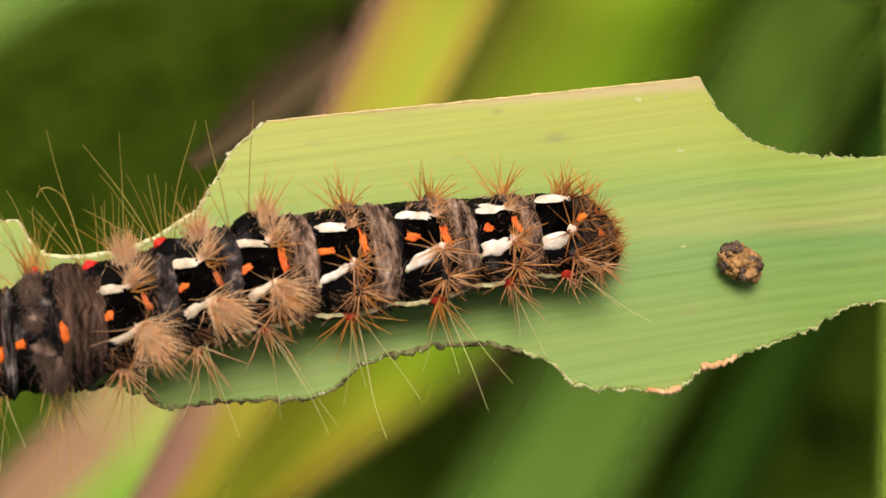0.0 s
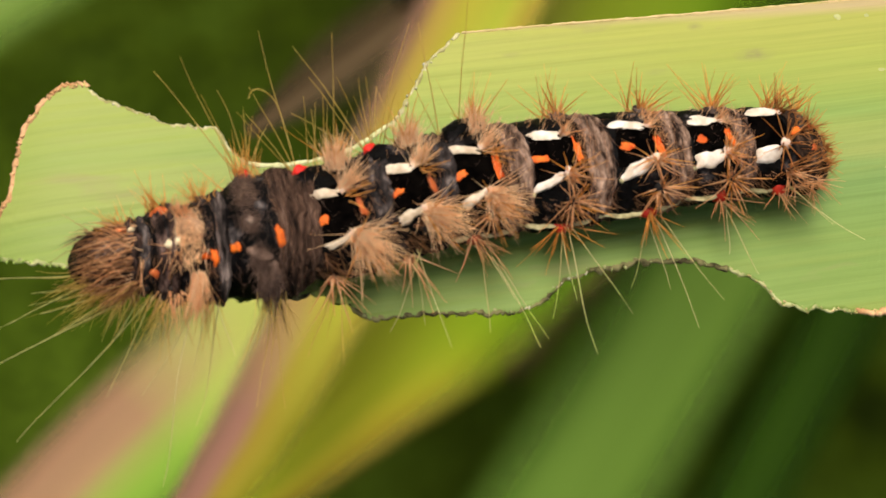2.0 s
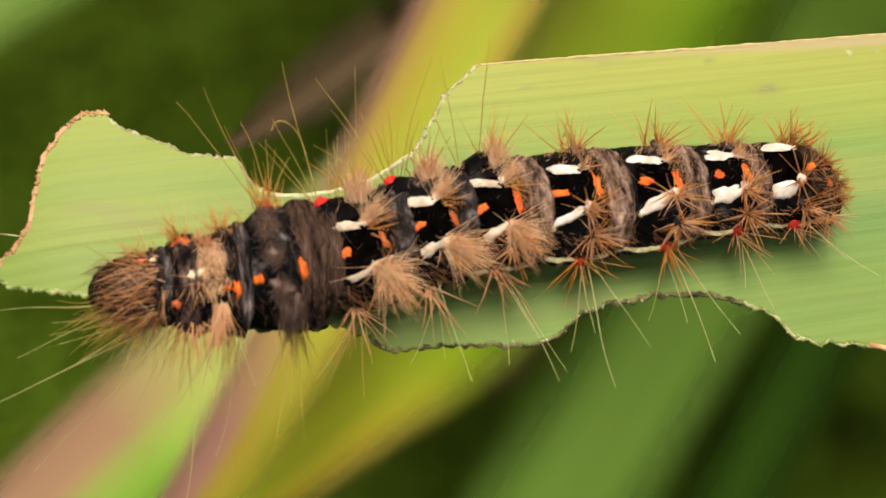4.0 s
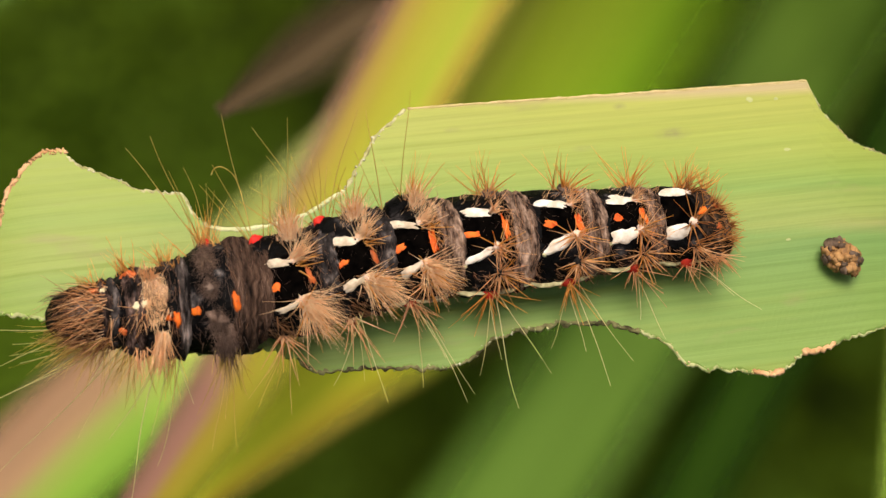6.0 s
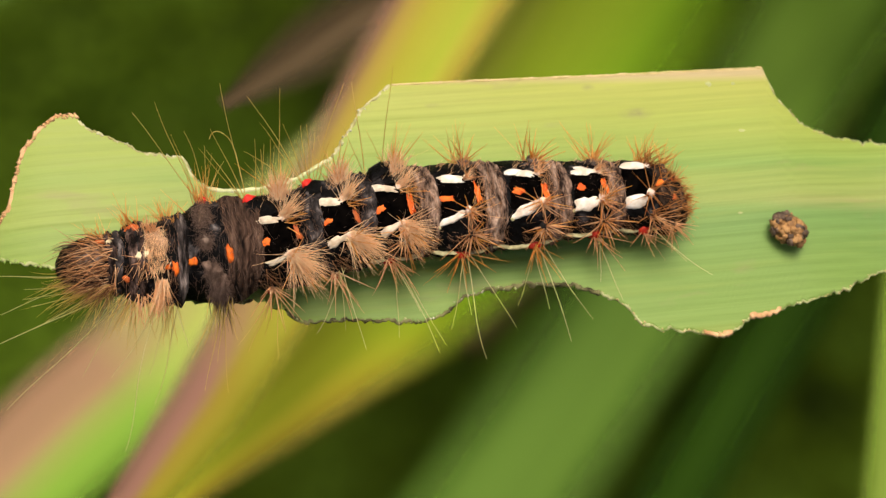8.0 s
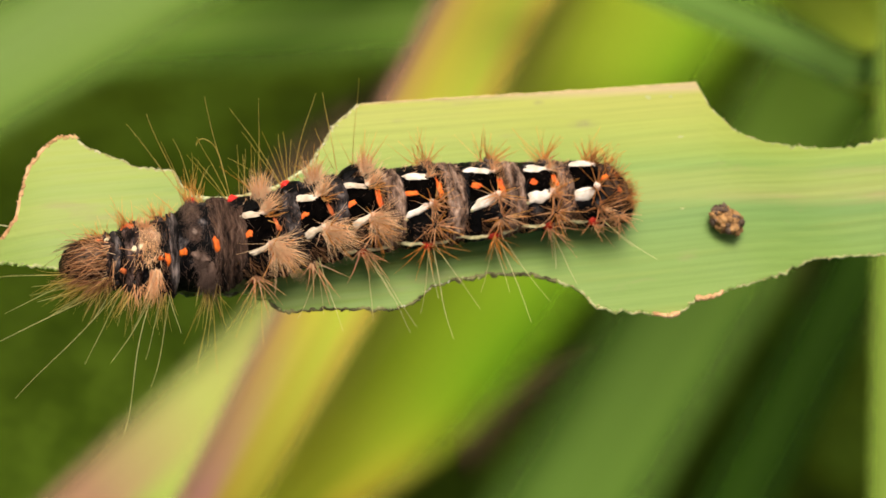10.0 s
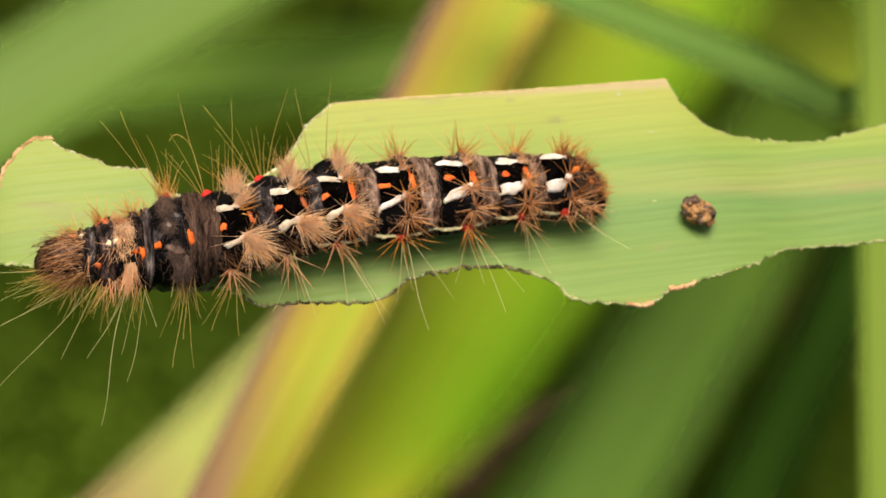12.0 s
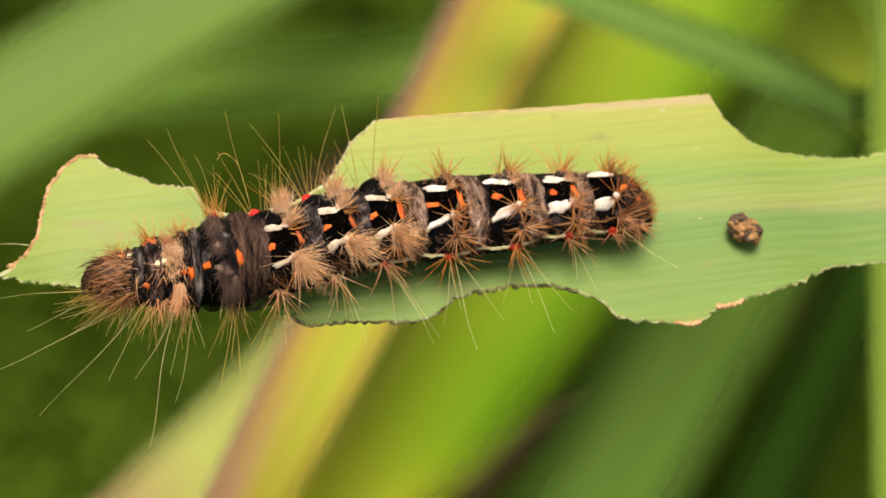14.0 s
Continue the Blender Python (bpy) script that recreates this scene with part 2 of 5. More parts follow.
PUFF_SKIN = spot_material("smoky_puff", (0.095, 0.056, 0.040), (0.23, 0.148, 0.110))
MANE_SKIN = spot_material("mane_tan", (0.22, 0.125, 0.072), (0.46, 0.28, 0.17), 0.9, 0.1)
PALE_WART = spot_material("pale_pinkish_wart", (0.66, 0.47, 0.36), (0.86, 0.72, 0.60))
DARK_FOLD = fold_material("dusky_fold_skin", (0.006, 0.004, 0.0035), (0.075, 0.046, 0.038), (0.30, 0.205, 0.175))
WHITE = spot_material("white_marking", (0.60, 0.51, 0.40), (0.88, 0.83, 0.75))
CREAMY = spot_material("creamy_white_marking", (0.46, 0.37, 0.26), (0.80, 0.70, 0.56))
CREAM = spot_material("cream_marking", (0.50, 0.42, 0.24), (0.76, 0.68, 0.46))
FLANK = spot_material("flank_marking", (0.20, 0.18, 0.08), (0.66, 0.62, 0.36))
ORANGE = spot_material("orange_marking", (0.60, 0.08, 0.008), (0.80, 0.17, 0.015))
RED = spot_material("red_marking", (0.66, 0.02, 0.015), (0.88, 0.05, 0.03))
DULL_RED = spot_material("dull_red_marking", (0.42, 0.02, 0.012), (0.66, 0.05, 0.02))
BARK = spot_material("dark_wart", (0.004, 0.0035, 0.0035), (0.03, 0.024, 0.022))
TAN = hair_material("tan_bristles", (0.82, 0.47, 0.23), (1.0, 0.76, 0.50), (0.90, 0.50, 0.22))
BLUSH = hair_material("blush_bristles", (1.0, 0.63, 0.35), (1.0, 0.85, 0.60), (1.0, 0.67, 0.36), 0.3)
RUST = hair_material("rust_bristles", (0.70, 0.30, 0.05), (1.0, 0.64, 0.24), (0.92, 0.46, 0.10))
TAIL = hair_material("tail_bristles", (0.30, 0.11, 0.03), (0.85, 0.44, 0.16), (0.75, 0.32, 0.08))
GOLD = hair_material("golden_bristles", (0.50, 0.33, 0.06), (0.95, 0.75, 0.28))
STRAW = hair_material("straw_hairs", (0.62, 0.56, 0.22), (0.95, 0.88, 0.50))
GREY = hair_material("grey_down", (0.18, 0.092, 0.05), (0.64, 0.37, 0.22))
BRONZE = hair_material("bronze_bristles", (0.16, 0.07, 0.03), (0.55, 0.28, 0.13), (0.62, 0.36, 0.17))
DUSK = hair_material("dusky_bristles", (0.04, 0.026, 0.02), (0.26, 0.16, 0.12))
PUFF = hair_material("grey_puff", (0.14, 0.088, 0.066), (0.42, 0.29, 0.23))
SLATE = fold_material("slate_fold_skin", (0.004, 0.0035, 0.0035), (0.042, 0.035, 0.034), (0.30, 0.25, 0.235), (1700, 1100, 1100), (0.38, 0.54, 0.74))
FRASS = spot_material("dropping_brown", (0.16, 0.078, 0.028), (0.46, 0.25, 0.095))
FRASS_GOLD = spot_material("dropping_ochre", (0.22, 0.11, 0.04), (0.46, 0.26, 0.10))
FRASS_DARK = spot_material("dropping_dark", (0.05, 0.032, 0.02), (0.16, 0.105, 0.07))
SPECK = spot_material("pale_fleck", (0.40, 0.45, 0.17), (0.47, 0.50, 0.22))
SOIL = soil_material()
# towards the tip its mauve widens; the olive there is shade put into colour
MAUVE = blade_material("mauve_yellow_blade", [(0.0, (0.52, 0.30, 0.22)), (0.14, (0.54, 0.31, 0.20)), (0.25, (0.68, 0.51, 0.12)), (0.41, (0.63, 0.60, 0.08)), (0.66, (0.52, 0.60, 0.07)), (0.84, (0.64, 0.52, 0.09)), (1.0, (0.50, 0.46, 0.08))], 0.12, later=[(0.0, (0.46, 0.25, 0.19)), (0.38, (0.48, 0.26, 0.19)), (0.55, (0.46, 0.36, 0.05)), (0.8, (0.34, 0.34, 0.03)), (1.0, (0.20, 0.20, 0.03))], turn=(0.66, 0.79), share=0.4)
# left tones lifted to offset the yellow blade's shadow; lengthwise darkens a middle stretch
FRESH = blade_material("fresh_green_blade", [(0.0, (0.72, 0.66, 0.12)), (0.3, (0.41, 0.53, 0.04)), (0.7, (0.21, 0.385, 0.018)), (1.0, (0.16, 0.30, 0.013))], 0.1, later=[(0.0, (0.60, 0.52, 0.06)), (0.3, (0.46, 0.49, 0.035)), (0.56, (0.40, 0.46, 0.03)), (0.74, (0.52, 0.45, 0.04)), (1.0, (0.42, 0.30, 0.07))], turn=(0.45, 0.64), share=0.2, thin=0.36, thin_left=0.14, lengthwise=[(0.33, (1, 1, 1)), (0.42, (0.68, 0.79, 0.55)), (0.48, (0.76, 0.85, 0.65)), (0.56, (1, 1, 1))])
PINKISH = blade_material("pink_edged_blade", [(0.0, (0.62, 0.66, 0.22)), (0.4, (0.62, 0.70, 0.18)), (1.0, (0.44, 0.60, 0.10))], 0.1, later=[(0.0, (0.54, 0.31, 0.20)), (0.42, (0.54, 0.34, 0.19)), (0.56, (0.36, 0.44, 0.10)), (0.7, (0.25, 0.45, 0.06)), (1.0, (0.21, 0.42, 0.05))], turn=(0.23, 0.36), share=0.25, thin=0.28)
# upper colours lifted to offset the shade of the blades above
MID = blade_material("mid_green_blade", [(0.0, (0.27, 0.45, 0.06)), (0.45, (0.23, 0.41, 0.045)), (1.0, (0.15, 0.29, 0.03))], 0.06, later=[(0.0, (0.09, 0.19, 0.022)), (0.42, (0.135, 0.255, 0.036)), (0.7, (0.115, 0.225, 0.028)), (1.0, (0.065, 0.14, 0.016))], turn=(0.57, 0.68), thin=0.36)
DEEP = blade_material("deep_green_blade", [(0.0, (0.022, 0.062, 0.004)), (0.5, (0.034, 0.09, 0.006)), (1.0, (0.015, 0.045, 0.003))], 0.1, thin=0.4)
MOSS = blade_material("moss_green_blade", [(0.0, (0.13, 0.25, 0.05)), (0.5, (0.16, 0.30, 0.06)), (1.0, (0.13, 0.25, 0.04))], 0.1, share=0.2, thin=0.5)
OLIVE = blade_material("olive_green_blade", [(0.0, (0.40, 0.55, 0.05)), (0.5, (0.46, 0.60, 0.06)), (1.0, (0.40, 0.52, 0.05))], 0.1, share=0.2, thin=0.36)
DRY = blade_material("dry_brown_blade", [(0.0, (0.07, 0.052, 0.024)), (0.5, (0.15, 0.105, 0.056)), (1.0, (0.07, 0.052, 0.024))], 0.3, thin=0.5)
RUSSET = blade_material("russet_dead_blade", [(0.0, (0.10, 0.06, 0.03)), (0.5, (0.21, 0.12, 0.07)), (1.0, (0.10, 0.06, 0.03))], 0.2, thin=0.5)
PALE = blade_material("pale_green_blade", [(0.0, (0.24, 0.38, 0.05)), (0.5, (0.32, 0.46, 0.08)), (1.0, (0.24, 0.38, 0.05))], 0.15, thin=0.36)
# darker green at its lower margin is shade put into the colour
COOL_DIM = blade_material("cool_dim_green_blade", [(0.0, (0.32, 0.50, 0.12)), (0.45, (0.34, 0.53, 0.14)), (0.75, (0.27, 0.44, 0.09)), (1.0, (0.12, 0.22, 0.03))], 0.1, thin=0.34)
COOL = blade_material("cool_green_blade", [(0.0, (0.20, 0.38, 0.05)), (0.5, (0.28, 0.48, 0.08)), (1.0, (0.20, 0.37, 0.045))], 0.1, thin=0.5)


# ---- building helpers ----
def mesh_of(name, verts, faces, material, uvs=None, smooth=True):
    me = bpy.data.meshes.new(name)
    me.from_pydata([tuple(v) for v in verts], [], faces)
    if uvs is not None:
        layer = me.uv_layers.new(name="UVMap")
        loops = np.empty(len(me.loops), dtype=np.int32)
        me.loops.foreach_get("vertex_index", loops)
        layer.data.foreach_set("uv", np.asarray(uvs, dtype=np.float32)[loops].ravel())
    if smooth:
        me.polygons.foreach_set("use_smooth", [True] * len(me.polygons))
    me.materials.append(material)
    me.update()
    return me


def thing(name, base, label, category, group="", kind=""):
    ob = new(name)
    ob.empty_display_size = 0.005
    ob.location = mm(base)
    return tagged(ob, label, category, group, kind)


def part(name, data, parent, label="", kind=""):
    """A mesh in world coordinates as one part under a thing or a part."""
    ob = new(name, data)
    ob.parent = parent
    top = parent
    while top.parent:
        top = top.parent
    if parent is top:
        ob.matrix_parent_inverse = Matrix.Translation(-top.location)
    return tagged(ob, label, kind=kind)


def shell(rows_top, rows_low, uv=None):
    """A closed thin sheet from an upper and a lower grid of points."""
    n, k = len(rows_top), len(rows_top[0])
    verts = [p for r in rows_top for p in r] + [p for r in rows_low for p in r]
    o = n * k
    faces = []
    for i in range(n - 1):
        for j in range(k - 1):
            a = i * k + j
            faces.append((a, a + 1, a + k + 1, a + k))
            faces.append((o + a, o + a + k, o + a + k + 1, o + a + 1))
    for i in range(n - 1):
        a, b = i * k, i * k + k - 1
        faces.append((a, a + k, o + a + k, o + a))
        faces.append((b, o + b, o + b + k, b + k))
    for j in range(k - 1):
        a, b = j, (n - 1) * k + j
        faces.append((a, o + a, o + a + 1, a + 1))
        faces.append((b, b + 1, o + b + 1, o + b))
    return verts, faces


def smoothed(pts, n):
    """n points along a soft curve through pts (Catmull-Rom)."""
    P = [Vector(p) for p in pts]
    P = [P[0] * 2 - P[1]] + P + [P[-1] * 2 - P[-2]]
    out = []
    for i in range(n):
        s = i / (n - 1) * (len(P) - 3)
        j = min(int(s), len(P) - 4)
        t = s - j
        a, b, c, d = P[j:j + 4]
        out.append(0.5 * ((2 * b) + (c - a) * t + (2 * a - 5 * b + 4 * c - d) * t * t + (3 * b - a - 3 * c + d) * t ** 3))
    return out


def noise2(x, y=0.0, z=0.0):
    return noise.noise(Vector((x, y, z)))


# ---- ground ----
def ground():
    n = 40
    xs = [math.copysign(abs(v) ** 3, v) * 60 for v in np.linspace(-1, 1, n)]
    verts = [(x, y, 0.012 * noise2(x * 9, y * 9)) for x in xs for y in xs]
    faces = [(i * n + j, (i + 1) * n + j, (i + 1) * n + j + 1, i * n + j + 1) for i in range(n - 1) for j in range(n - 1)]
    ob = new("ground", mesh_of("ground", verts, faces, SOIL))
    tagged(ob, "grassy ground with shade put into its dark greens", "ground", kind="structure")


ground()


# ---- blades of grass behind the leaf ----
def grass_blade(label, spine, width, side, material, fold=0.12, taper=(1.0, 1.0), tip=0.0, span=(0.0, 1.0), keep=0.0, n=44, k=11):
    """One long blade: a folded ribbon along a curve, with a raised midrib."""
    pts = smoothed(spine, n)
    side = Vector(side).normalized()
    top, low, uvs = [], [], []
    for i, p in enumerate(pts):
        d = (pts[min(i + 1, n - 1)] - pts[max(i - 1, 0)]).normalized()
        s = (side - d * side.dot(d)).normalized()
        up = s.cross(d)
        if up.z < 0:
            up = -up
        v = i / (n - 1)
        w = width * (taper[0] + (taper[1] - taper[0]) * v) * (1 + 0.03 * noise2(v * 5, width))
        if tip:
            w *= max(0.03, min(1.0, (1 - v) / tip)) ** 0.6
        p = p + s * (keep * (width - w) / 2)
        a, b = [], []
        for j in range(k):
            u = j / (k - 1) * 2 - 1
            rise = fold * w * abs(u) ** 1.3 + 0.008 * w * noise2(u * 2, v * 7, width)
            q = p + s * (u * w / 2) + up * rise
            thick = 0.25 + 0.5 * max(0, 1 - abs(u) * 5)
            a.append(mm(q))
            b.append(mm(q - up * thick))
            uvs.append((j / (k - 1), max(0.0, (v - span[0]) / (span[1] - span[0]))))
        top.append(a)
        low.append(b)
    verts, faces = shell(top, low)
    ob = thing("grass_blade", spine[0], label, "grass blade", "blades of grass behind the leaf")
    part("blade", mesh_of("blade", verts, faces, material, uvs + uvs), ob)
    vs, fs, uu = [], [], []
    for i in range(n):
        c = top[i][k // 2]
        o = len(vs)
        for q in range(5):
            an = math.pi * q / 4
            w = (top[i][-1] - top[i][0]).normalized()
            up = Vector((0, 0, 1))
            vs.append(c + w * (math.cos(an) * 0.0022) + up * (math.sin(an) * 0.0001))
            uu.append((0.5 + 0.03 * math.cos(an), max(0.0, (i / (n - 1) - span[0]) / (span[1] - span[0]))))
        if i:
            fs += [(o - 5 + q, o - 4 + q, o + 1 + q, o + q) for q in range(4)]
    part("midrib", mesh_of("midrib", vs, fs, material, uu), ob)
    return ob


def along(a, b, lo, hi, drop=0.0):
    """Four points on the line from a to b, from lo to hi of its length, with drooping ends."""
    a, b = Vector(a), Vector(b)
    out = []
    for s in (lo, lo + (hi - lo) * 0.33, lo + (hi - lo) * 0.67, hi):
        p = a.lerp(b, s)
        p.z -= drop * ((s - 0.5) * 2 / max(hi - lo, 1)) ** 2
        out.append(p)
    return out


def rooted(points, root, first=True):
    """The spine with an arch down to its root in the soil, at its first or last end."""
    points = [Vector(p) for p in points]
    root = Vector((*root, -455))
    end = points[0] if first else points[-1]
    mid = end.lerp(root, 0.5) + Vector((0, 0, 0.22 * (end.z - root.z)))
    return [root, mid] + points if first else points + [mid, root]


grass_blade("yellow grass blade with a mauve margin", rooted(along((74, 158, -177), (3, 65, -240), -1.2, 1.7), (330, 520)), 34, (0.83, -0.55, -0.13), MAUVE, tip=0.12, span=(0.4, 1.0), keep=-1.0, taper=(1.8, 0.55))
grass_blade("fresh green blade with an ochre margin", rooted([(199, 259, -102), (131, 175, -174), (63, 91, -247), (25, 58, -281), (-17, 27, -314), (-62, -6, -348)], (380, 500)), 66, (0.79, -0.61, -0.06), FRESH, tip=0.46, span=(0.28, 0.95), keep=-0.9, taper=(1.4, 0.42))
grass_blade("light green blade with a pink margin", rooted(along((41, 154, -360), (-34, 107, -395), -0.35, 2.0), (-250, 20), False), 54, (0.53, -0.78, -0.32), PINKISH, taper=(0.95, 1.1))
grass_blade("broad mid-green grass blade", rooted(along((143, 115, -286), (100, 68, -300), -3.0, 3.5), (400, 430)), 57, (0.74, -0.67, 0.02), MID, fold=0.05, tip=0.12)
grass_blade("narrow upright pale green blade", rooted(along((196, 169, -204), (181, 48, -273), -0.8, 2.0), (150, -170), False), 20, (0.85, -0.34, 0.4), PALE)
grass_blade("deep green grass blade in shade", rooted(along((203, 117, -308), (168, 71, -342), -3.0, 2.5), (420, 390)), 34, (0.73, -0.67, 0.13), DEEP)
grass_blade("broad pale green blade", rooted(along((14, 257, -277), (-79, 229, -319), -1.2, 2.2), (-320, 150), False), 50, (0.46, -0.71, -0.54), COOL_DIM, fold=0.03)
grass_blade("level green grass blade", rooted(along((-9, 262, -334), (101, 246, -314), -1.0, 1.3), (-270, 310)), 42, (0.0, 0.8, 0.6), COOL, fold=0.03)
grass_blade("olive green blade leaning across", rooted(along((171, 229, -238), (227, 165, -258), -1.0, 1.6), (350, 40), False), 40, (0.64, 0.34, 0.69), OLIVE)
grass_blade("deep green blade leaning across", rooted([(62, 152, -150), (92, 140, -158), (123, 133, -170), (150, 136, -190), (190, 156, -232)], (330, 235), False), 17, (0.42, 0.88, 0.2), MOSS, fold=0.03)
grass_blade("dry brown grass blade", rooted(along((41, 164, -257), (-9, 144, -281), -0.5, 0.8), (230, 380)), 26, (-0.49, 0.8, 0.35), DRY, tip=0.25)
grass_blade("withered brown grass blade low down", rooted(along((84, 108, -345), (105, 114, -336), -0.6, 1.8), (95, 190)), 40, (-0.49, 0.8, 0.35), RUSSET, tip=0.6)


# ---- the eaten leaf ----
UPPER = [(-28.0, 0.35), (-26.7, 0.8), (-25.8, 1.9), (-25.4, 3.4), (-24.7, 5.4), (-23.2, 7.0), (-21.8, 7.15), (-21.5, 6.4), (-19.7, 5.4), (-18.2, 4.5), (-16.1, 4.05), (-15.5, 2.75), (-14.9, 2.1), (-14.0, 1.85), (-12.7, 1.75), (-10.6, 1.95), (-9.2, 2.5), (-7.55, 3.4), (-6.4, 4.9), (-5.5, 6.2), (-3.6, 7.7), (20.2, 7.25), (20.6, 5.2), (21.9, 3.3), (24.0, 2.1), (28.0, 1.25), (30.2, 1.0), (33.3, 1.45), (36.5, 1.9), (40.0, 3.5), (46.0, 7.0), (120.0, 7.0), (236.0, 3.0)]
LOWER = [(-28.0, 0.05), (-26.0, -1.0), (-23.5, -1.8), (-20.0, -2.6), (-18.2, -3.3), (-16.6, -4.2), (-14.9, -4.45), (-13.7, -4.8), (-12.7, -4.45), (-11.6, -5.0), (-10.5, -6.2), (-7.2, -6.4), (-3.7, -6.9), (-2.5, -6.65), (-1.2, -5.75), (0.5, -5.38), (2.8, -5.28), (5.0, -5.5), (7.1, -6.25), (8.6, -7.25), (9.15, -8.4), (10.7, -8.8), (12.9, -9.2), (13.9, -9.5), (14.8, -9.25), (15.75, -8.6), (17.2, -8.45), (18.3, -8.15), (22.0, -7.6), (25.2, -6.8), (30.0, -7.1), (120.0, -7.6), (236.0, -3.0)]


def margin(points, x):
    xs, ys = zip(*points)
    return float(np.interp(x, xs, ys))


def droop(x):
    """How far the leaf beyond the dropping has sunk and swung, from 0 to 1."""
    f = min(1.0, max(0.0, (x - 19.5) / 9))
    return f * f * (3 - 2 * f)


def leaf_z(x, y):
    z = 0.1 + 0.06 * y + 0.10 * noise2(x * 0.11, y * 0.2)
    if x < -23:
        z -= 0.05 * (-23 - x) ** 2
    if x > 40:
        z -= 0.012 * (x - 40) ** 2
    return z - 1.0 * droop(x)


def ragged(x, amount, seed):
    return amount * (noise2(x * 1.7, seed) + 0.7 * noise2(x * 4.3, seed + 3) + 0.5 * noise2(x * 11, seed + 9))


def eaten_leaf():
    ob = thing("eaten_leaf", (233, 0, -449), "light green reed leaf blade with eaten ragged margins", "leaf")
    step = 0.11
    xs = list(np.arange(-28.0, 42, step)) + list(np.arange(42, 236, 2.0))
    k = 75
    top, low, uvs = [], [], []
    edge_up, edge_low = [], []
    for x in xs:
        yu, yl = margin(UPPER, x) + 0.6 * droop(x), margin(LOWER, x) + 0.6 * droop(x)
        cut_up = not (-3.4 < x < 20.1 or x > 46)
        yu += ragged(x, 0.05 if -15.0 < x < -7.8 else 0.21 if cut_up else 0.03, 1.0)
        yl += ragged(x, 0.21 if x < 36 else 0.06, 5.0)
        a, b = [], []
        for j in range(k):
            y = yl + (yu - yl) * j / (k - 1)
            z = leaf_z(x, y) + 0.02 * math.sin(y * 9.0 + 2 * noise2(x * 0.05, y * 0.3)) * (1 + noise2(y * 0.9, 3.3))
            a.append(mm((x, y, z)))
            b.append(mm((x, y, z - 0.22)))
            uvs.append((x / 60, (y + 9.5) / 17.4))
        top.append(a)
        low.append(b)
        edge_up.append(Vector((x, yu, leaf_z(x, yu) - 0.1)))
        edge_low.append(Vector((x, yl, leaf_z(x, yl) - 0.1)))
    verts, faces = shell(top, low)
    part("blade", mesh_of("blade", verts, faces, LEAF, uvs + uvs), ob)

    def rim(pts, lo, hi, r, material, label, seed, crumbs=0.0, crumb_mat=None, wavy=1.0):
        coarse = [p for p in pts if lo <= p.x <= hi]
        pts = [coarse[0]]
        for p, q in zip(coarse, coarse[1:]):
            n = max(1, round((q - p).length / 0.12))
            pts += [p.lerp(q, (i + 1) / n) for i in range(n)]
        vs, fs = [], []
        for i, p in enumerate(pts):
            d = (pts[min(i + 1, len(pts) - 1)] - pts[max(i - 1, 0)]).normalized()
            s = Vector((-d.y, d.x, 0)).normalized()
            rr = r * (1 + 0.9 * wavy * noise2(i * 0.35, seed) + 0.5 * noise2(i * 0.11, seed + 4))
            rr = max(rr, r * 0.3)
            for q in range(6):
                an = q / 6 * math.tau
                vs.append(mm(p + s * (math.cos(an) * rr) + Vector((0, 0, math.sin(an) * rr * 0.8 + 0.05))))
            if i:
                o = len(vs) - 12
                for q in range(6):
                    fs.append((o + q, o + (q + 1) % 6, o + 6 + (q + 1) % 6, o + 6 + q))
        fs += [tuple(range(5, -1, -1)), tuple(range(len(vs) - 6, len(vs)))]
        part("eaten_margin", mesh_of("eaten_margin", vs, fs, material), ob, label)
        if crumbs:
            rnd, vs, fs = random.Random(seed), [], []
            for p in pts * math.ceil(crumbs):
                if rnd.random() < crumbs:
                    c = p + Vector((rnd.gauss(0, 0.05), rnd.gauss(0, 0.06), rnd.uniform(0.0, 0.14)))
                    q = r * rnd.uniform(0.35, 1.1)
                    o = len(vs)
                    for d in ((1, 0, 0), (-1, 0, 0), (0, 1, 0), (0, -1, 0), (0, 0, 1), (0, 0, -1)):
                        vs.append(mm(c + Vector(d) * (q * rnd.uniform(0.6, 1.3)) + Vector((rnd.gauss(0, 0.2), rnd.gauss(0, 0.2), 0)) * q))
                    fs += [(o + a, o + b, o + e) for a, b, e in ((0, 2, 4), (2, 1, 4), (1, 3, 4), (3, 0, 4), (2, 0, 5), (1, 2, 5), (3, 1, 5), (0, 3, 5))]
            part("margin_grit", mesh_of("margin_grit", vs, fs, crumb_mat or material), ob, "pale crumbs of chewed leaf", "stuff")

    rim(edge_up, -27.6, -21.7, 0.12, BROWN_EDGE, "dried orange-brown margin", 2, 3)
    rim(edge_up, -21.7, -15.2, 0.09, CREAM_EDGE, "pale chewed margin", 3, 0.55, WHITE_CRUMB)
    rim(edge_up, -15.2, -7.6, 0.15, PALE_EDGE, "thick pale chewed margin", 4, wavy=0.25)
    rim(edge_up, -7.6, -3.5, 0.10, CREAM_EDGE, "pale chewed margin", 14, 0.7, WHITE_CRUMB)
    rim(edge_up, -3.5, 20.2, 0.09, TAN_EDGE, "thin tan leaf margin", 5, wavy=0.4)
    rim(edge_up, 20.2, 41, 0.075, GREEN_EDGE, "pale chewed margin", 6, 0.7, TAN_EDGE)
    rim(edge_low, -28, -23, 0.10, GREEN_EDGE, "green chewed margin", 7, 2, SHRED)
    rim(edge_low, -23, -14, 0.10, GREEN_EDGE, "green chewed margin", 15, 2, SHRED)
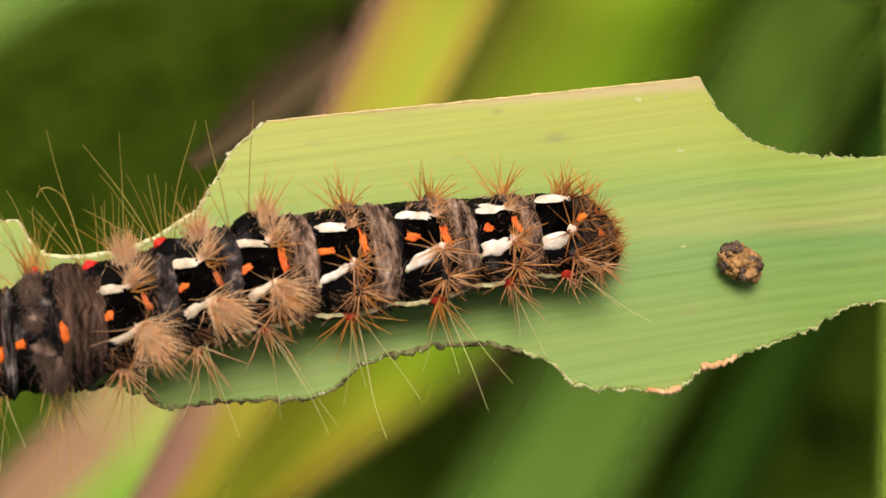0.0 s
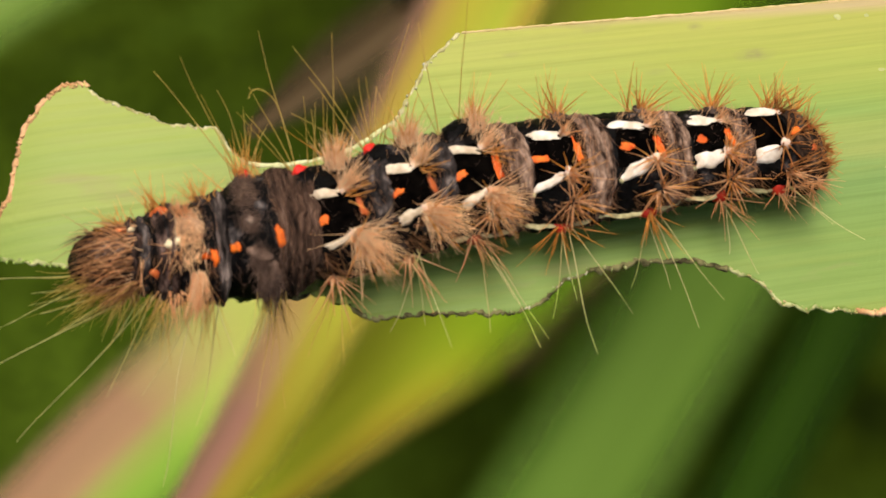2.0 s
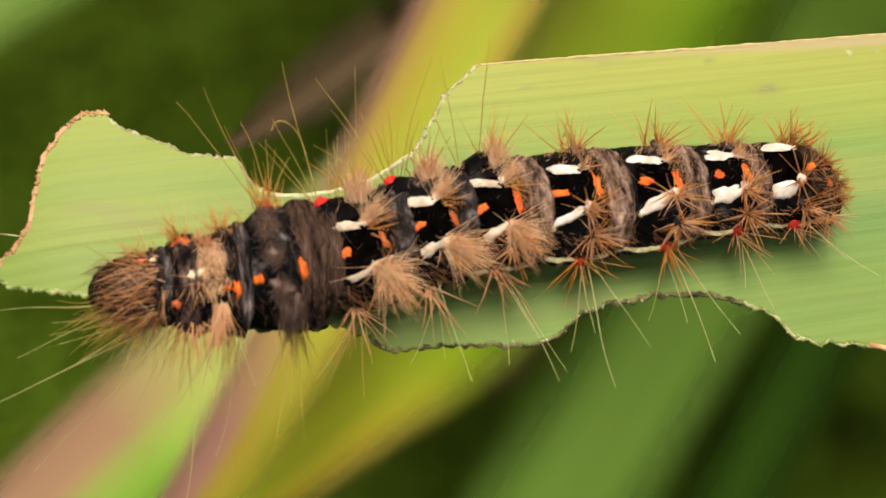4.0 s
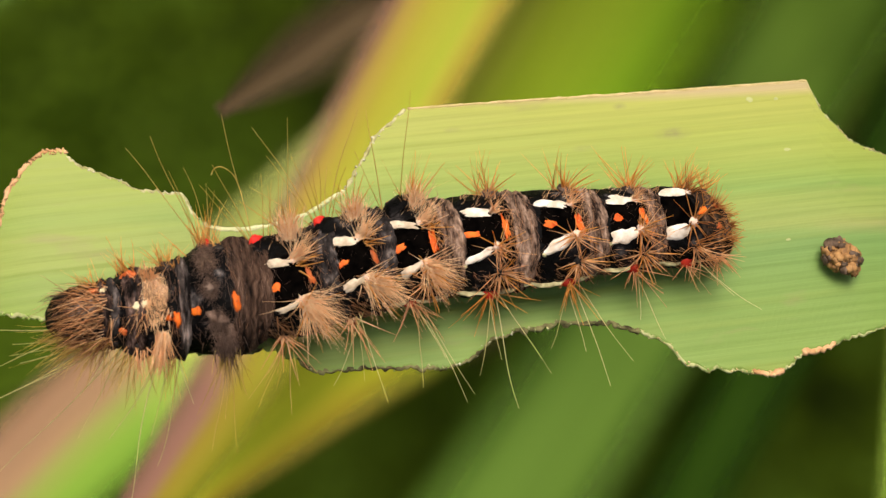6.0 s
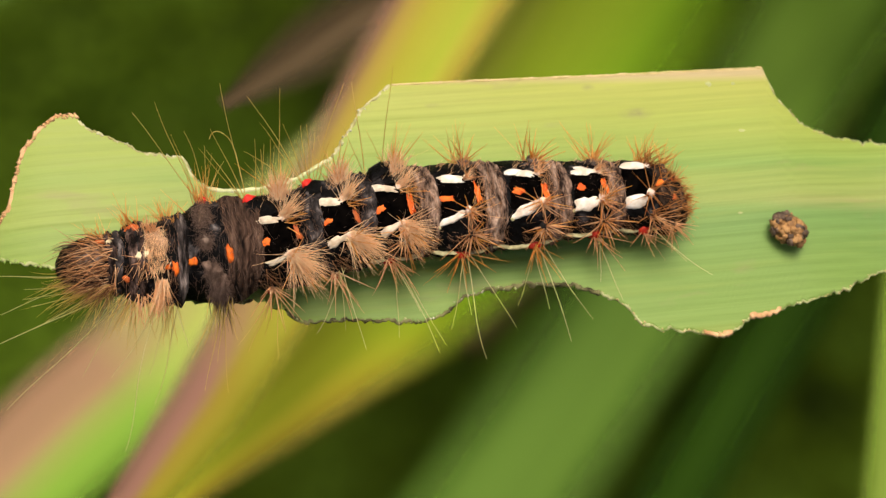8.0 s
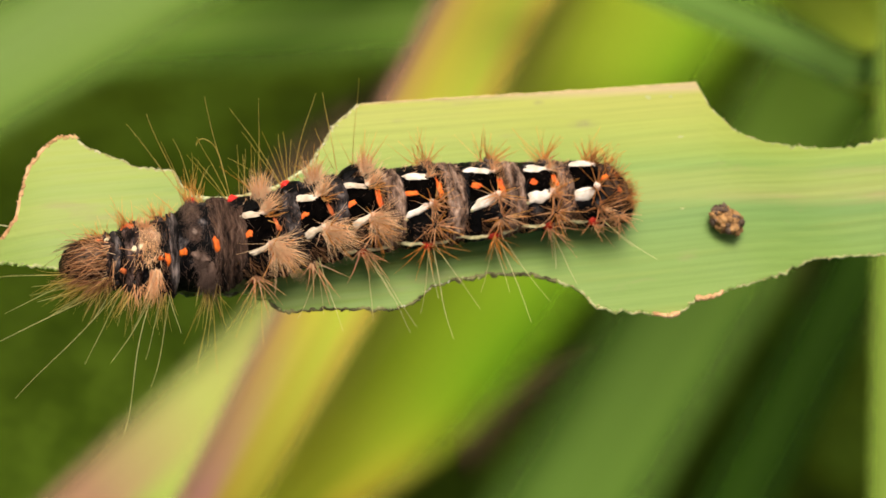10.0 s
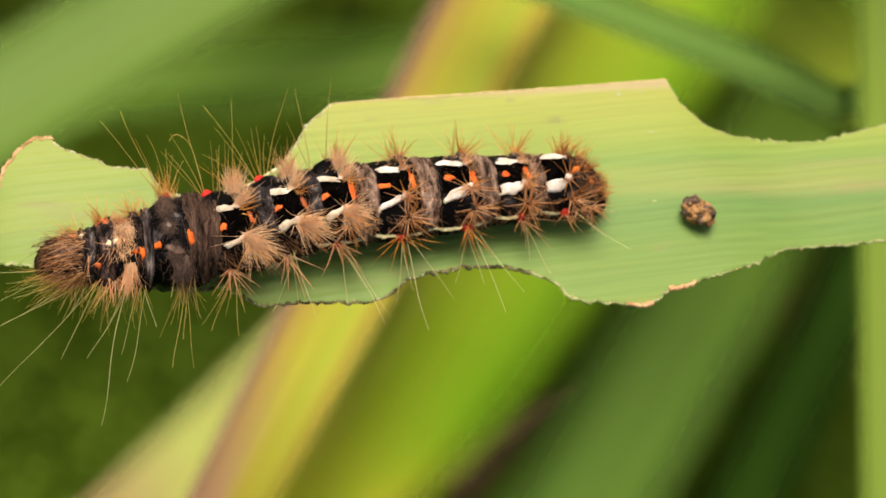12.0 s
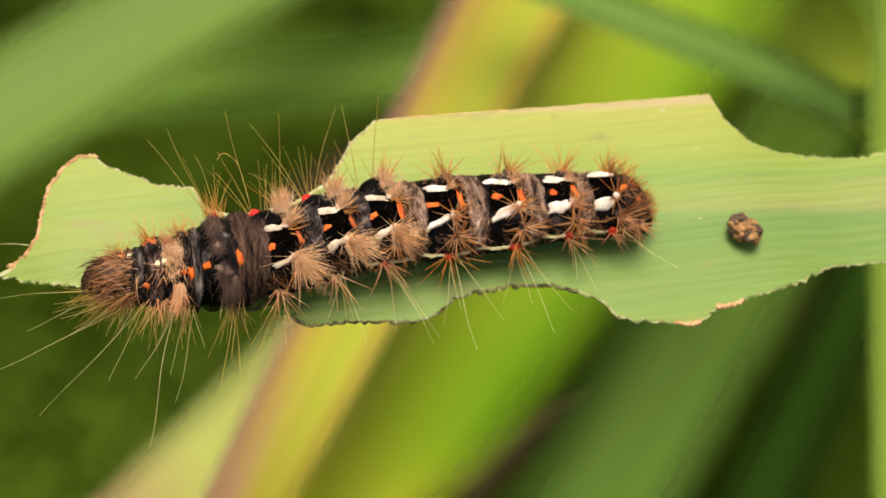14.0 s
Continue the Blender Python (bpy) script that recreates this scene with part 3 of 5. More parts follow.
    rim(edge_low, -14, -3.6, 0.11, SHADE_EDGE, "brown chewed margin with its edge shade painted in", 8, 0.3, GREEN_EDGE)
    rim(edge_low, -3.6, 0.2, 0.09, SHADE_EDGE, "brown chewed margin with its edge shade painted in", 16, 0.6, WHITE_CRUMB)
    rim(edge_low, 0.2, 7.0, 0.14, SHADE_EDGE, "brown chewed margin with its edge shade painted in", 17, 0.35, GREEN_EDGE)
    rim(edge_low, 7.0, 13.0, 0.09, GREEN_EDGE, "pale chewed margin", 9, 0.75, TAN_EDGE)
    rim(edge_low, 12.8, 14.6, 0.16, BROWN_EDGE, "dried brown scrap of margin", 10, 0.8, TAN_EDGE)
    rim(edge_low, 14.6, 15.8, 0.08, GREEN_EDGE, "pale chewed margin", 11, 0.7, TAN_EDGE)
    rim(edge_low, 15.8, 17.9, 0.17, BROWN_EDGE, "dried brown scrap of margin", 12, 0.8, TAN_EDGE)
    rim(edge_low, 17.9, 40, 0.075, GREEN_EDGE, "pale chewed margin", 13, 0.7, TAN_EDGE)

    # curled shreds of torn leaf below the hump
    rnd = random.Random(21)
    for x, y, size in ((-13.7, -4.35, 0.55), (-13.0, -4.3, 0.7), (-12.4, -4.45, 0.75), (-11.9, -4.75, 0.6), (-11.5, -5.25, 0.5), (-15.9, -4.5, 0.4)):
        vs, fs = [], []
        for i in range(7):
            for j in range(7):
                u, v = i / 6 * 2 - 1, j / 6 * 2 - 1
                w = 1 - 0.35 * v * v
                px = x + u * size * w + 0.2 * noise2(u * 2, v * 2, x)
                py = y + v * size * 0.55 + 0.22 * noise2(u * 3, v * 2, x + 9)
                vs.append(mm((px, py, leaf_z(px, py) + 0.12 + 0.22 * (1 - v) * 0.5 + 0.16 * noise2(u * 2.5, v * 2.5, x + 4))))
        fs = [(i * 7 + j, (i + 1) * 7 + j, (i + 1) * 7 + j + 1, i * 7 + j + 1) for i in range(6) for j in range(6)]
        low = len(vs)
        vs += [p - Vector((0, 0, 0.0001)) for p in vs]
        fs += [tuple(low + q for q in reversed(f)) for f in fs]
        part("torn_shred", mesh_of("torn_shred", vs, fs, SHRED), ob, "curled green shred of torn leaf")

    vs, fs = [], []
    strip = smoothed([(-27.4, 0.3, -0.9), (-29.0, 0.15, -1.6), (-30.4, 0.25, -2.2), (-31.3, 1.5, -2.6), (-33.0, 4.0, -3.4)], 40)
    for i, p in enumerate(strip):
        r = 0.2 + 0.06 * noise2(i * 0.6, 4.4)
        for q in range(6):
            an = q / 6 * math.tau
            vs.append(mm(p + Vector((0, math.cos(an) * r, math.sin(an) * r * 0.6))))
        if i:
            o = len(vs) - 12
            fs += [(o + q, o + (q + 1) % 6, o + 6 + (q + 1) % 6, o + 6 + q) for q in range(6)]
    fv, ff = [], []
    for i in range(24):
        f = i / 23
        c = Vector((-26.0 - 3.7 * f, 1.6 + 0.75 * f + 0.25 * math.sin(f * 3), -0.5 - 0.9 * f))
        r = 0.05 * (1 - 0.6 * f)
        fv += [mm(c + Vector((0, math.cos(a) * r, math.sin(a) * r))) for a in (0.0, 2.1, 4.2)]
        if i:
            o = len(fv) - 6
            ff += [(o + q, o + (q + 1) % 3, o + 3 + (q + 1) % 3, o + 3 + q) for q in range(3)]
    part("stray_fibre", mesh_of("stray_fibre", fv, ff, CREAM_EDGE), ob, "pale loose leaf fibre")
    part("bare_vein", mesh_of("bare_vein", vs, fs, CREAM_EDGE), ob, "bare whitish vein left by feeding")


eaten_leaf()

# ---- the caterpillar ----
# stations along its body: x, y of the axis, half width
STATIONS = [(-23.4, -2.0, 0.35), (-23.0, -2.1, 0.9), (-22.0, -2.3, 1.4), (-20.1, -2.46, 1.74), (-18.7, -2.7, 2.2), (-17.0, -2.78, 2.36), (-15.6, -2.5, 2.66), (-14.3, -2.55, 2.62), (-12.6, -2.35, 2.5), (-10.9, -2.2, 2.58), (-8.0, -1.63, 2.62), (-5.2, -1.25, 2.58), (-3.1, -1.2, 2.53), (-0.9, -1.25, 2.57), (2.4, -1.25, 2.46), (6.2, -1.2, 2.18), (9.6, -1.35, 2.12), (11.3, -1.5, 1.98), (12.2, -1.6, 1.5), (12.75, -1.7, 0.95), (13.1, -1.75, 0.3)]
JOINTS = [-23.4, -20.3, -18.1, -16.55, -12.95, -9.6, -6.6, -3.25, 0.55, 4.5, 7.85, 13.1]
"""Places of the joints between head, thorax and the segments behind."""


def axis(x):
    xs, ys, rs = zip(*STATIONS)
    y, r = float(np.interp(x, xs, ys)), float(np.interp(x, xs, rs))
    return y, leaf_z(x, y) + 0.86 * r, r


def body(x, a, lift=0.0):
    """A point on the skin: x along the body, a degrees round it (90 the back, 0 the flank towards -y turned to 180)."""
    y, z, r = axis(x)
    near = min(abs(x - j) for j in JOINTS[1:-1])
    pinch = 1.02 - 0.09 * math.exp(-(near / 0.6) ** 2)
    an = radians(a)
    c, s = math.cos(an), math.sin(an)
    w = r * pinch * 1.03 + lift
    h = r * pinch * 0.86 + lift
    bump_ = 0.07 * noise2(x * 1.3, c * 3, s * 3) + 0.08 * noise2(x * 4, c * 6, s * 6) * (1.0 if a < 60 or a > 125 else 0.3)
    return Vector((x, y - c * (w + bump_), z + s * (h + bump_)))


def skin_ring(x0, x1, lift=0.0, n=14, k=40, roll=0.0, cords=3, swirl=1.0, rough=0.55):
    """A length of skin round the body; with roll it swells into uneven cords that run round it."""
    verts, faces = [], []
    for i in range(n + 1):
        f = i / n
        for j in range(k):
            an = j / k * math.tau
            x = x0 + (x1 - x0) * f
            h = lift
            if roll:
                c, s = math.cos(an), math.sin(an)
                x += 0.4 * (max(s, 0.0) - 0.65) + 0.16 * noise2(c * 2.2, s * 2.2, x0) + 0.05 * noise2(c * 9, s * 9, x0 + f)
                wave = abs(math.sin(math.pi * (cords * f + 0.45 * swirl * noise2(c * 3, s * 3, x0 + 5) + 0.2 * swirl * noise2(c * 7, s * 7, f * 2 + x0))))
                h += roll * math.sin(math.pi * f) ** 0.7 * (0.30 + 0.85 * wave + rough * noise2(c * 8, s * 8, f * 5 + x0)) - 0.04 * (1 - math.sin(math.pi * f))
            verts.append(mm(body(x, 360 * j / k, h)))
        if i:
            o = (i - 1) * k
            faces += [(o + j, o + (j + 1) % k, o + k + (j + 1) % k, o + k + j) for j in range(k)]
    faces += [tuple(range(k)), tuple(range((n + 1) * k - 1, n * k - 1, -1))]
    return verts, faces


def outward(x, a):
    e = 0.05
    dx = body(x + e, a) - body(x - e, a)
    da = body(x, a + 2) - body(x, a - 2)
    n = dx.cross(da).normalized()
    y, z, r = axis(x)
    return n if n.dot(body(x, a) - Vector((x, y, z))) > 0 else -n


def patch(x, a, length, width, tilt, seed, lift=0.05, wob=0.25, dome=0.10, square=3.2, egg=0.0, rings=6, k=26):
    """A marking laid on the skin: a low cushion with a wavy outline. length in mm, width in degrees; egg narrows its far end."""
    verts, faces = [], []
    r0 = axis(x)[2]
    for i in range(rings + 1):
        f = i / rings
        for j in range(k):
            an = j / k * math.tau
            edge = 1 + wob * noise2(math.cos(an) * 1.6, math.sin(an) * 1.6, seed) + 0.5 * wob * noise2(math.cos(an) * 4, math.sin(an) * 4, seed)
            cx, sy = math.cos(an), math.sin(an)
            box = (abs(cx) ** square + abs(sy) ** square) ** (-1 / square)
            u = cx * box * edge * f * length / 2
            v = sy * box * edge * f * width / 2 * (1 - egg * cx * f)
            t = radians(tilt)
            mmw = r0 * math.pi / 180
            uu = u * math.cos(t) - v * mmw * math.sin(t)
            vv = v * math.cos(t) + u / mmw * math.sin(t)
            h = lift * (1 - f ** 6) + dome * (1 - f * f) - 0.03 * (f ** 8)
            verts.append(mm(body(x + uu, a + vv, h)))
        if i:
            o = (i - 1) * k
            faces += [(o + j, o + k + j, o + k + (j + 1) % k, o + (j + 1) % k) for j in range(k)]
    return verts, faces


def wart(x, a, r, tall, k=12):
    """A small dome on the skin, from which bristles grow."""
    p, n = body(x, a), outward(x, a)
    s = n.orthogonal().normalized()
    q = n.cross(s)
    verts, faces = [], []
    for i in range(5):
        f = i / 4 * math.pi / 2
        for j in range(k):
            an = j / k * math.tau
            rr = r * math.cos(f) * (1 + 0.7 * noise2(math.cos(an) * 1.7 + x, math.sin(an) * 1.7, i * 0.6))
            verts.append(mm(p + (s * math.cos(an) + q * math.sin(an)) * rr + n * (math.sin(f) * tall - 0.08)))
        if i:
            o = (i - 1) * k
            faces += [(o + j, o + (j + 1) % k, o + k + (j + 1) % k, o + k + j) for j in range(k)]
    faces.append(tuple(range(4 * k, 5 * k)))
    return verts, faces


def over_leaf(p):
    return -28 < p.x < 40 and margin(LOWER, p.x) < p.y < margin(UPPER, p.x)


def hair(verts, faces, p, d, length, radius, bend, n=6, taper=0.8):
    """One tapered three-sided bristle from p along d, curving by bend."""
    s = d.orthogonal().normalized()
    q = d.cross(s)
    o = len(verts)
    for i in range(n):
        f = i / (n - 1)
        c = p + d * (length * f) + bend * (length * f * f)
        if over_leaf(c):
            c.z = max(c.z, leaf_z(c.x, c.y) + 0.10)
        r = radius * (1 - taper * f)
        for j in range(3):
            an = j / 3 * math.tau
            verts.append(mm(c + s * (math.cos(an) * r) + q * (math.sin(an) * r)))
        if i:
            b = o + (i - 1) * 3
            faces += [(b + j, b + (j + 1) % 3, b + 3 + (j + 1) % 3, b + 3 + j) for j in range(3)]


def tuft(rnd, x, a, count, lo, hi, spread, lean=(0, 0, 0), radius=0.024, sag=0.1, foot=0.2, curl=0.06, power=1.0):
    """A star of bristles round one wart."""
    verts, faces = [], []
    lean = Vector(lean)
    for _ in range(int(count * 0.6)):
        px = x + rnd.gauss(0, foot * 0.6)
        pa = a + rnd.gauss(0, foot * 0.6) * 22
        p, n = body(px, pa), outward(px, pa)
        r = Vector((rnd.gauss(0, 1), rnd.gauss(0, 1), rnd.gauss(0, 1)))
        r = (r - n * r.dot(n) * 0.7)
        d = (n + r * spread + lean).normalized()
        if d.dot(n) < 0.05:
            d = (d + n * (0.15 - d.dot(n))).normalized()
        ln = lo + (hi - lo) * rnd.random() ** power
        bend = Vector((rnd.gauss(0, curl), rnd.gauss(0, curl), rnd.gauss(0, curl) - sag))
        hair(verts, faces, p - n * 0.03, d, ln, radius * 1.6 * rnd.uniform(0.7, 1.25), bend)
    return verts, faces, 6


def down(rnd, x0, x1, a0, a1, count, lo, hi, flow, lift=0.35, radius=0.02, jitter=0.25):
    """Short hair lying on the skin. flow: the way it lies, along (1, 0) or round (0, 1) the body."""
    verts, faces = [], []
    for _ in range(count):
        x, a = rnd.uniform(x0, x1), rnd.uniform(a0, a1)
        p, n = body(x, a), outward(x, a)
        du = (body(x + 0.1, a) - body(x - 0.1, a)).normalized()
        dv = (body(x, a + 3) - body(x, a - 3)).normalized()
        sg = rnd.choice((-1, 1)) if flow[2] else 1
        d = (du * (flow[0] + rnd.gauss(0, jitter)) + dv * (sg * flow[1] + rnd.gauss(0, jitter)) + n * lift * rnd.uniform(0.4, 1.4)).normalized()
        ln = rnd.uniform(lo, hi)
        hair(verts, faces, p - n * 0.02, d, ln, radius * rnd.uniform(0.7, 1.2), n * (-0.28) + Vector((rnd.gauss(0, 0.06), rnd.gauss(0, 0.06), 0)), 5)
    return verts, faces, 5


def strands(rnd, rows, radius=0.032, arch=0.10, n=12):
    """Long single wavy hairs. rows: x and degrees of the root on the skin, then the way from root to tip."""
    verts, faces = [], []
    for x, a, dx, dy, dz in rows:
        out = outward(x, a)
        root, way = body(x, a) - out * 0.05, Vector((dx, dy, dz))
        ln = way.length
        side = way.cross(Vector((0.3, 0.2, 1.0))).normalized()
        up = side.cross(way).normalized()
        wave, phase, r0 = rnd.uniform(0.008, 0.03) * ln, rnd.uniform(0, math.tau), radius * rnd.uniform(0.85, 1.15)
        for i in range(n):
            f = i / (n - 1)
            c = root + way * f + out * (arch * ln * f * (1 - f)) + side * (wave * f * math.sin(phase + 5.5 * f))
            if over_leaf(c):
                c.z = max(c.z, leaf_z(c.x, c.y) + 0.10)
            for j in range(3):
                an = j / 3 * math.tau
                verts.append(mm(c + (side * math.cos(an) + up * math.sin(an)) * (r0 * (1 - 0.6 * f))))
            if i:
                b = len(verts) - 6
                faces += [(b + j, b + (j + 1) % 3, b + 3 + (j + 1) % 3, b + 3 + j) for j in range(3)]
    return verts, faces, n


# the markings of the six alike body segments: x, degrees round, length, width in degrees, tilt
UPPER_WHITE = [(-11.95, 100, 1.55, 10.5, -12), (-8.7, 104, 1.8, 12, -20), (-5.55, 107, 1.85, 12, -18), (-1.7, 111, 1.8, 13, -15), (2.4, 114, 1.9, 16, -11), (6.15, 117, 1.65, 21, -4)]
LOWER_WHITE = [(-11.6, 51, 1.3, 9, 20), (-8.35, 55, 1.35, 12.5, 13), (-5.4, 55, 1.4, 13.5, 18), (-1.8, 61, 1.8, 11.5, 24), (2.4, 65, 1.9, 12.5, 22), (6.05, 66, 1.75, 21, 17)]
SMALL_ORANGE = [(-12.15, 74, 0.55, 11.5, -8), (-8.85, 80, 0.68, 9.5, 12), (-5.9, 81, 0.84, 11, 14), (-2.15, 85, 0.95, 8.5, 3), (2.0, 88, 0.84, 10, -4), (5.75, 89, 0.66, 11, 14)]
CROSS_BAR = [(-10.5, 78, 1.1, 6.5, -73), (-7.2, 79, 1.25, 6, -76), (-4.15, 84, 1.2, 9, -80), (-0.35, 88, 1.45, 9, -87), (3.55, 88, 1.45, 10, -87), (7.2, 90, 1.1, 10, -85)]


def caterpillar():
    ob = thing("caterpillar", (-5, -1.7, 0.1), "hairy black caterpillar with white and orange markings on the leaf", "caterpillar")
    rnd = random.Random(11)
    names = ["head", "collar_segment", "thorax_segment", "hump_segment"] + ["body_segment"] * 6 + ["tail_segment"]
    seg = []
    for nm, a, b in zip(names, JOINTS, JOINTS[1:]):
        v, f = skin_ring(a - (0.0 if nm == "head" else 0.12), b, n=34, k=96)
        seg.append(part(nm, mesh_of(nm, v, f, SKIN), ob))

    def add(owner, nm, vf, material, label="", kind=""):
        uvs = [(0.5, k // 3 % vf[2] / (vf[2] - 1)) for k in range(len(vf[0]))] if len(vf) > 2 else None
        return part(nm, mesh_of(nm, vf[0], vf[1], material, uvs), owner, label, kind)

    def bristles(owner, vf, material, label):
        return add(owner, "bristle_tuft", vf, material, label, "stuff")

    # folds between the segments: slate towards the head, warm grey-brown towards the tail
    for i, j in enumerate(JOINTS[5:-1]):
        w = (0.56, 0.50, 0.60, 0.68, 0.62, 0.46)[i]
        own, warm = seg[i + 4], i > 1
        add(own, "skin_fold", skin_ring(j - w, j + w, 0.0, 26, 150, 0.22, 3 if warm else 2), FOLD if warm else SLATE, "grey-brown wrinkled fold" if warm else "slate grey wrinkled fold")
        add(own, "fold_down", down(rnd, j - w * 1.0, j + w * 0.9, -10, 150, 120, 0.3, 0.8, (0.4, 1.0, True), 0.6, 0.014), GREY, "grey-brown felted down", "stuff")
        add(own, "fold_down", down(rnd, j - w * 0.9, j + w * 0.7, 20, 135, 80 if warm else 30, 0.9, 1.9, (0.08, 1.0, True), 0.25, 0.02, 0.12), GREY if warm else DUSK, "grey-brown felted strands", "stuff")

    # six alike body segments
    for i in range(6):
        own = seg[4 + i]
        up, lo, so, cb = UPPER_WHITE[i], LOWER_WHITE[i], SMALL_ORANGE[i], CROSS_BAR[i]
        front = i < 3
        dense = 3 - i if front else 0
        add(own, "velvet_panel", patch((so[0] + cb[0]) / 2 - 0.12, (up[1] + lo[1]) / 2, cb[0] - so[0] + 1.15, up[1] - lo[1] + 14, -6, i * 1.3, 0.03, 0.25, 0.01, 4, rings=12, k=48), VELVET, "velvety black panel on the back")
        add(own, "orange_mark", patch(*so, i * 3.7 + 0.3, 0.045, 0.55, 0.02, 2.6 if i > 1 else 2.1), ORANGE, "small bright orange mark")
        add(own, "orange_bar", patch(*cb, i * 5.3 + 1, 0.045, 0.8, 0.02, 2.8), ORANGE if i > 1 else RUSTY, "narrow orange cross bar")
        add(own, "white_mark", patch(*up, i * 2.7 + 2, 0.05, 0.55, 0.06, 2.7, 0.1), CREAMY if front else WHITE, "elongated white mark")
        add(own, "white_mark", patch(*lo, i * 1.9 + 7, 0.05, 0.5, 0.08, 2.5, 0.12 if i < 5 else 0.34), CREAMY if front else WHITE, "slanting white mark")
        t = radians(lo[4])
        deg = 1 / (axis(lo[0])[2] * math.pi / 180)
        ex, ea = lo[0] + 0.5 * lo[2] * math.cos(t), lo[1] + 0.5 * lo[2] * math.sin(t) * deg
        sx, sa = lo[0] - 0.54 * lo[2] * math.cos(t), lo[1] - 0.54 * lo[2] * math.sin(t) * deg
        tx, ta = up[0] + 0.48 * up[2], up[1] - 1
        bx, ba = up[0] + 0.62 * up[2] * (0.8 if front else 0.9), 138
        if i > 1:
            add(own, "cream_mark", patch(sx, sa - 3, 0.26, 6, 0, i + 0.4, 0.05, 0.4, 0.03, square=2.1), FLANK, "tiny yellowish mark")
        add(own, "pale_wart", wart(ex, ea, 0.25, 0.26), PALE_WART, "pale pinkish wart at the end of a white mark")
        add(own, "pale_wart", wart(tx, ta, 0.2, 0.2), PALE_WART, "pale pinkish wart at the end of a white mark")
        add(own, "wart", wart(bx, ba + 8, 0.5, 0.36), WARTY, "brownish dark wart under a tuft")
        add(own, "wart", wart(ex + 0.1, 38, 0.36, 0.26), BARK)
        # red warts along the lower flank, and on the far shoulder of the front ones
        rx = (-12.0, -8.5, -5.4, -1.35, 2.95, 6.6)[i]
        add(own, "red_wart", wart(rx, (-8, -6, 0, 0, 2, 8)[i], (0.3, 0.3, 0.4, 0.42, 0.42, 0.42)[i], 0.36), DULL_RED, "dull red wart low on the flank")
        if front:
            wx, wr = (-12.75, -9.4, -5.8)[i], (0.42, 0.42, 0.24)[i]
            add(own, "shoulder_wart", wart(wx + 0.12, 140, 0.85, 0.42), SKIN, "black pitted wart below a red one")
            add(own, "red_wart", wart(wx, 147, wr, (0.66, 0.66, 0.4)[i]), RED, "glossy red wart")
        # the pale flank line dips from wart to wart
        ja, jb = JOINTS[4 + i] - 0.2, JOINTS[5 + i] + 0.2
        for a0, b0, dip in ((ja, rx - 0.25, -1), (rx + 0.25, jb, 1)):
            if i > 1:
                add(own, "flank_line", patch((a0 + b0) / 2, (6, 6, 7, 7, 8, 13)[i], b0 - a0, 3.6, 2.5 * dip, i + dip, 0.20, 0.5, 0.03), FLANK, "pale yellow flank line")
        add(own, "white_fringe", down(rnd, ex - 0.25, ex + 0.15, ea - 5, ea + 5, 44, 0.25, 0.7, (0.9, -0.3, False), 0.8, 0.026), BLUSH, "pale cream fringe", "stuff")
        add(own, "white_fringe", down(rnd, tx - 0.25, tx + 0.12, ta - 4, ta + 4, 34, 0.25, 0.7, (0.9, 0.3, False), 0.8, 0.024), BLUSH, "pale cream fringe", "stuff")
        # tufts: from the white marks, the lower flank, the red warts and the far flank
        if front:
            bristles(own, tuft(rnd, ex + 0.1, ea - 3, 210 + 80 * dense, 0.9, 2.0 + 0.35 * dense, 0.5, (0.75, -0.5, -0.15), 0.017, 0.1, foot=0.28, curl=0.1), BLUSH, "spreading tan bristles")
            bristles(own, tuft(rnd, ex + 0.1, ea - 6, 26, 1.0, 2.4 + 0.3 * dense, 0.75, (0.6, -0.6, -0.1), 0.026, 0.08, foot=0.25, curl=0.1), RUST, "rusty bristles in the tuft")
            bristles(own, tuft(rnd, tx + 0.05, ta + 2, 70 + 34 * dense, 0.7, 1.7, 0.5, (0.8, 0.25, 0.2), 0.016, 0.0, foot=0.2, curl=0.1), BLUSH, "spreading tan bristles")
            bristles(own, tuft(rnd, bx, ba, 150 + 60 * dense, 0.6, 1.6, 0.45, (0.1, 0.5, 0.3), 0.013, 0.0, foot=0.42, curl=0.1), BLUSH, "soft peach brush of hair")
            bristles(own, tuft(rnd, tx + 0.2, ta - 8, 12, 0.8, 1.8, 0.6, (0.9, -0.2, 0.1), 0.026, 0.05, foot=0.2), RUST, "rusty bristles over the back")
        else:
            bristles(own, tuft(rnd, ex, ea, 15, 0.8, 1.8, 1.2, (0.2, 0.05, 0.0), 0.032, 0.02, foot=0.1), RUST, "spreading rust-brown bristles")
            bristles(own, tuft(rnd, ex + 0.05, ea - 4, 44, 0.7, 1.9, 1.15, (0.25, -0.35, 0.0), 0.026, 0.02, foot=0.14, curl=0.1), TAN, "spreading tan bristles")
            bristles(own, tuft(rnd, tx, ta, 22, 0.7, 1.5, 0.9, (0.35, 0.2, 0.3), 0.024, 0.0, foot=0.15), TAN, "spreading tan bristles")
        if i > 1:
            bristles(own, tuft(rnd, ex + 0.1, 38, 60, 0.8, 2.0, 1.2, (0.1, -0.15, 0.0), 0.028, 0.02, foot=0.14, curl=0.1), TAN, "starry tan bristles")
            bristles(own, tuft(rnd, ex + 0.1, 36, 16, 0.8, 2.3, 1.2, (0.15, -0.25, 0.0), 0.03, 0.02, foot=0.12, curl=0.08), RUST, "starry rust-brown bristles")
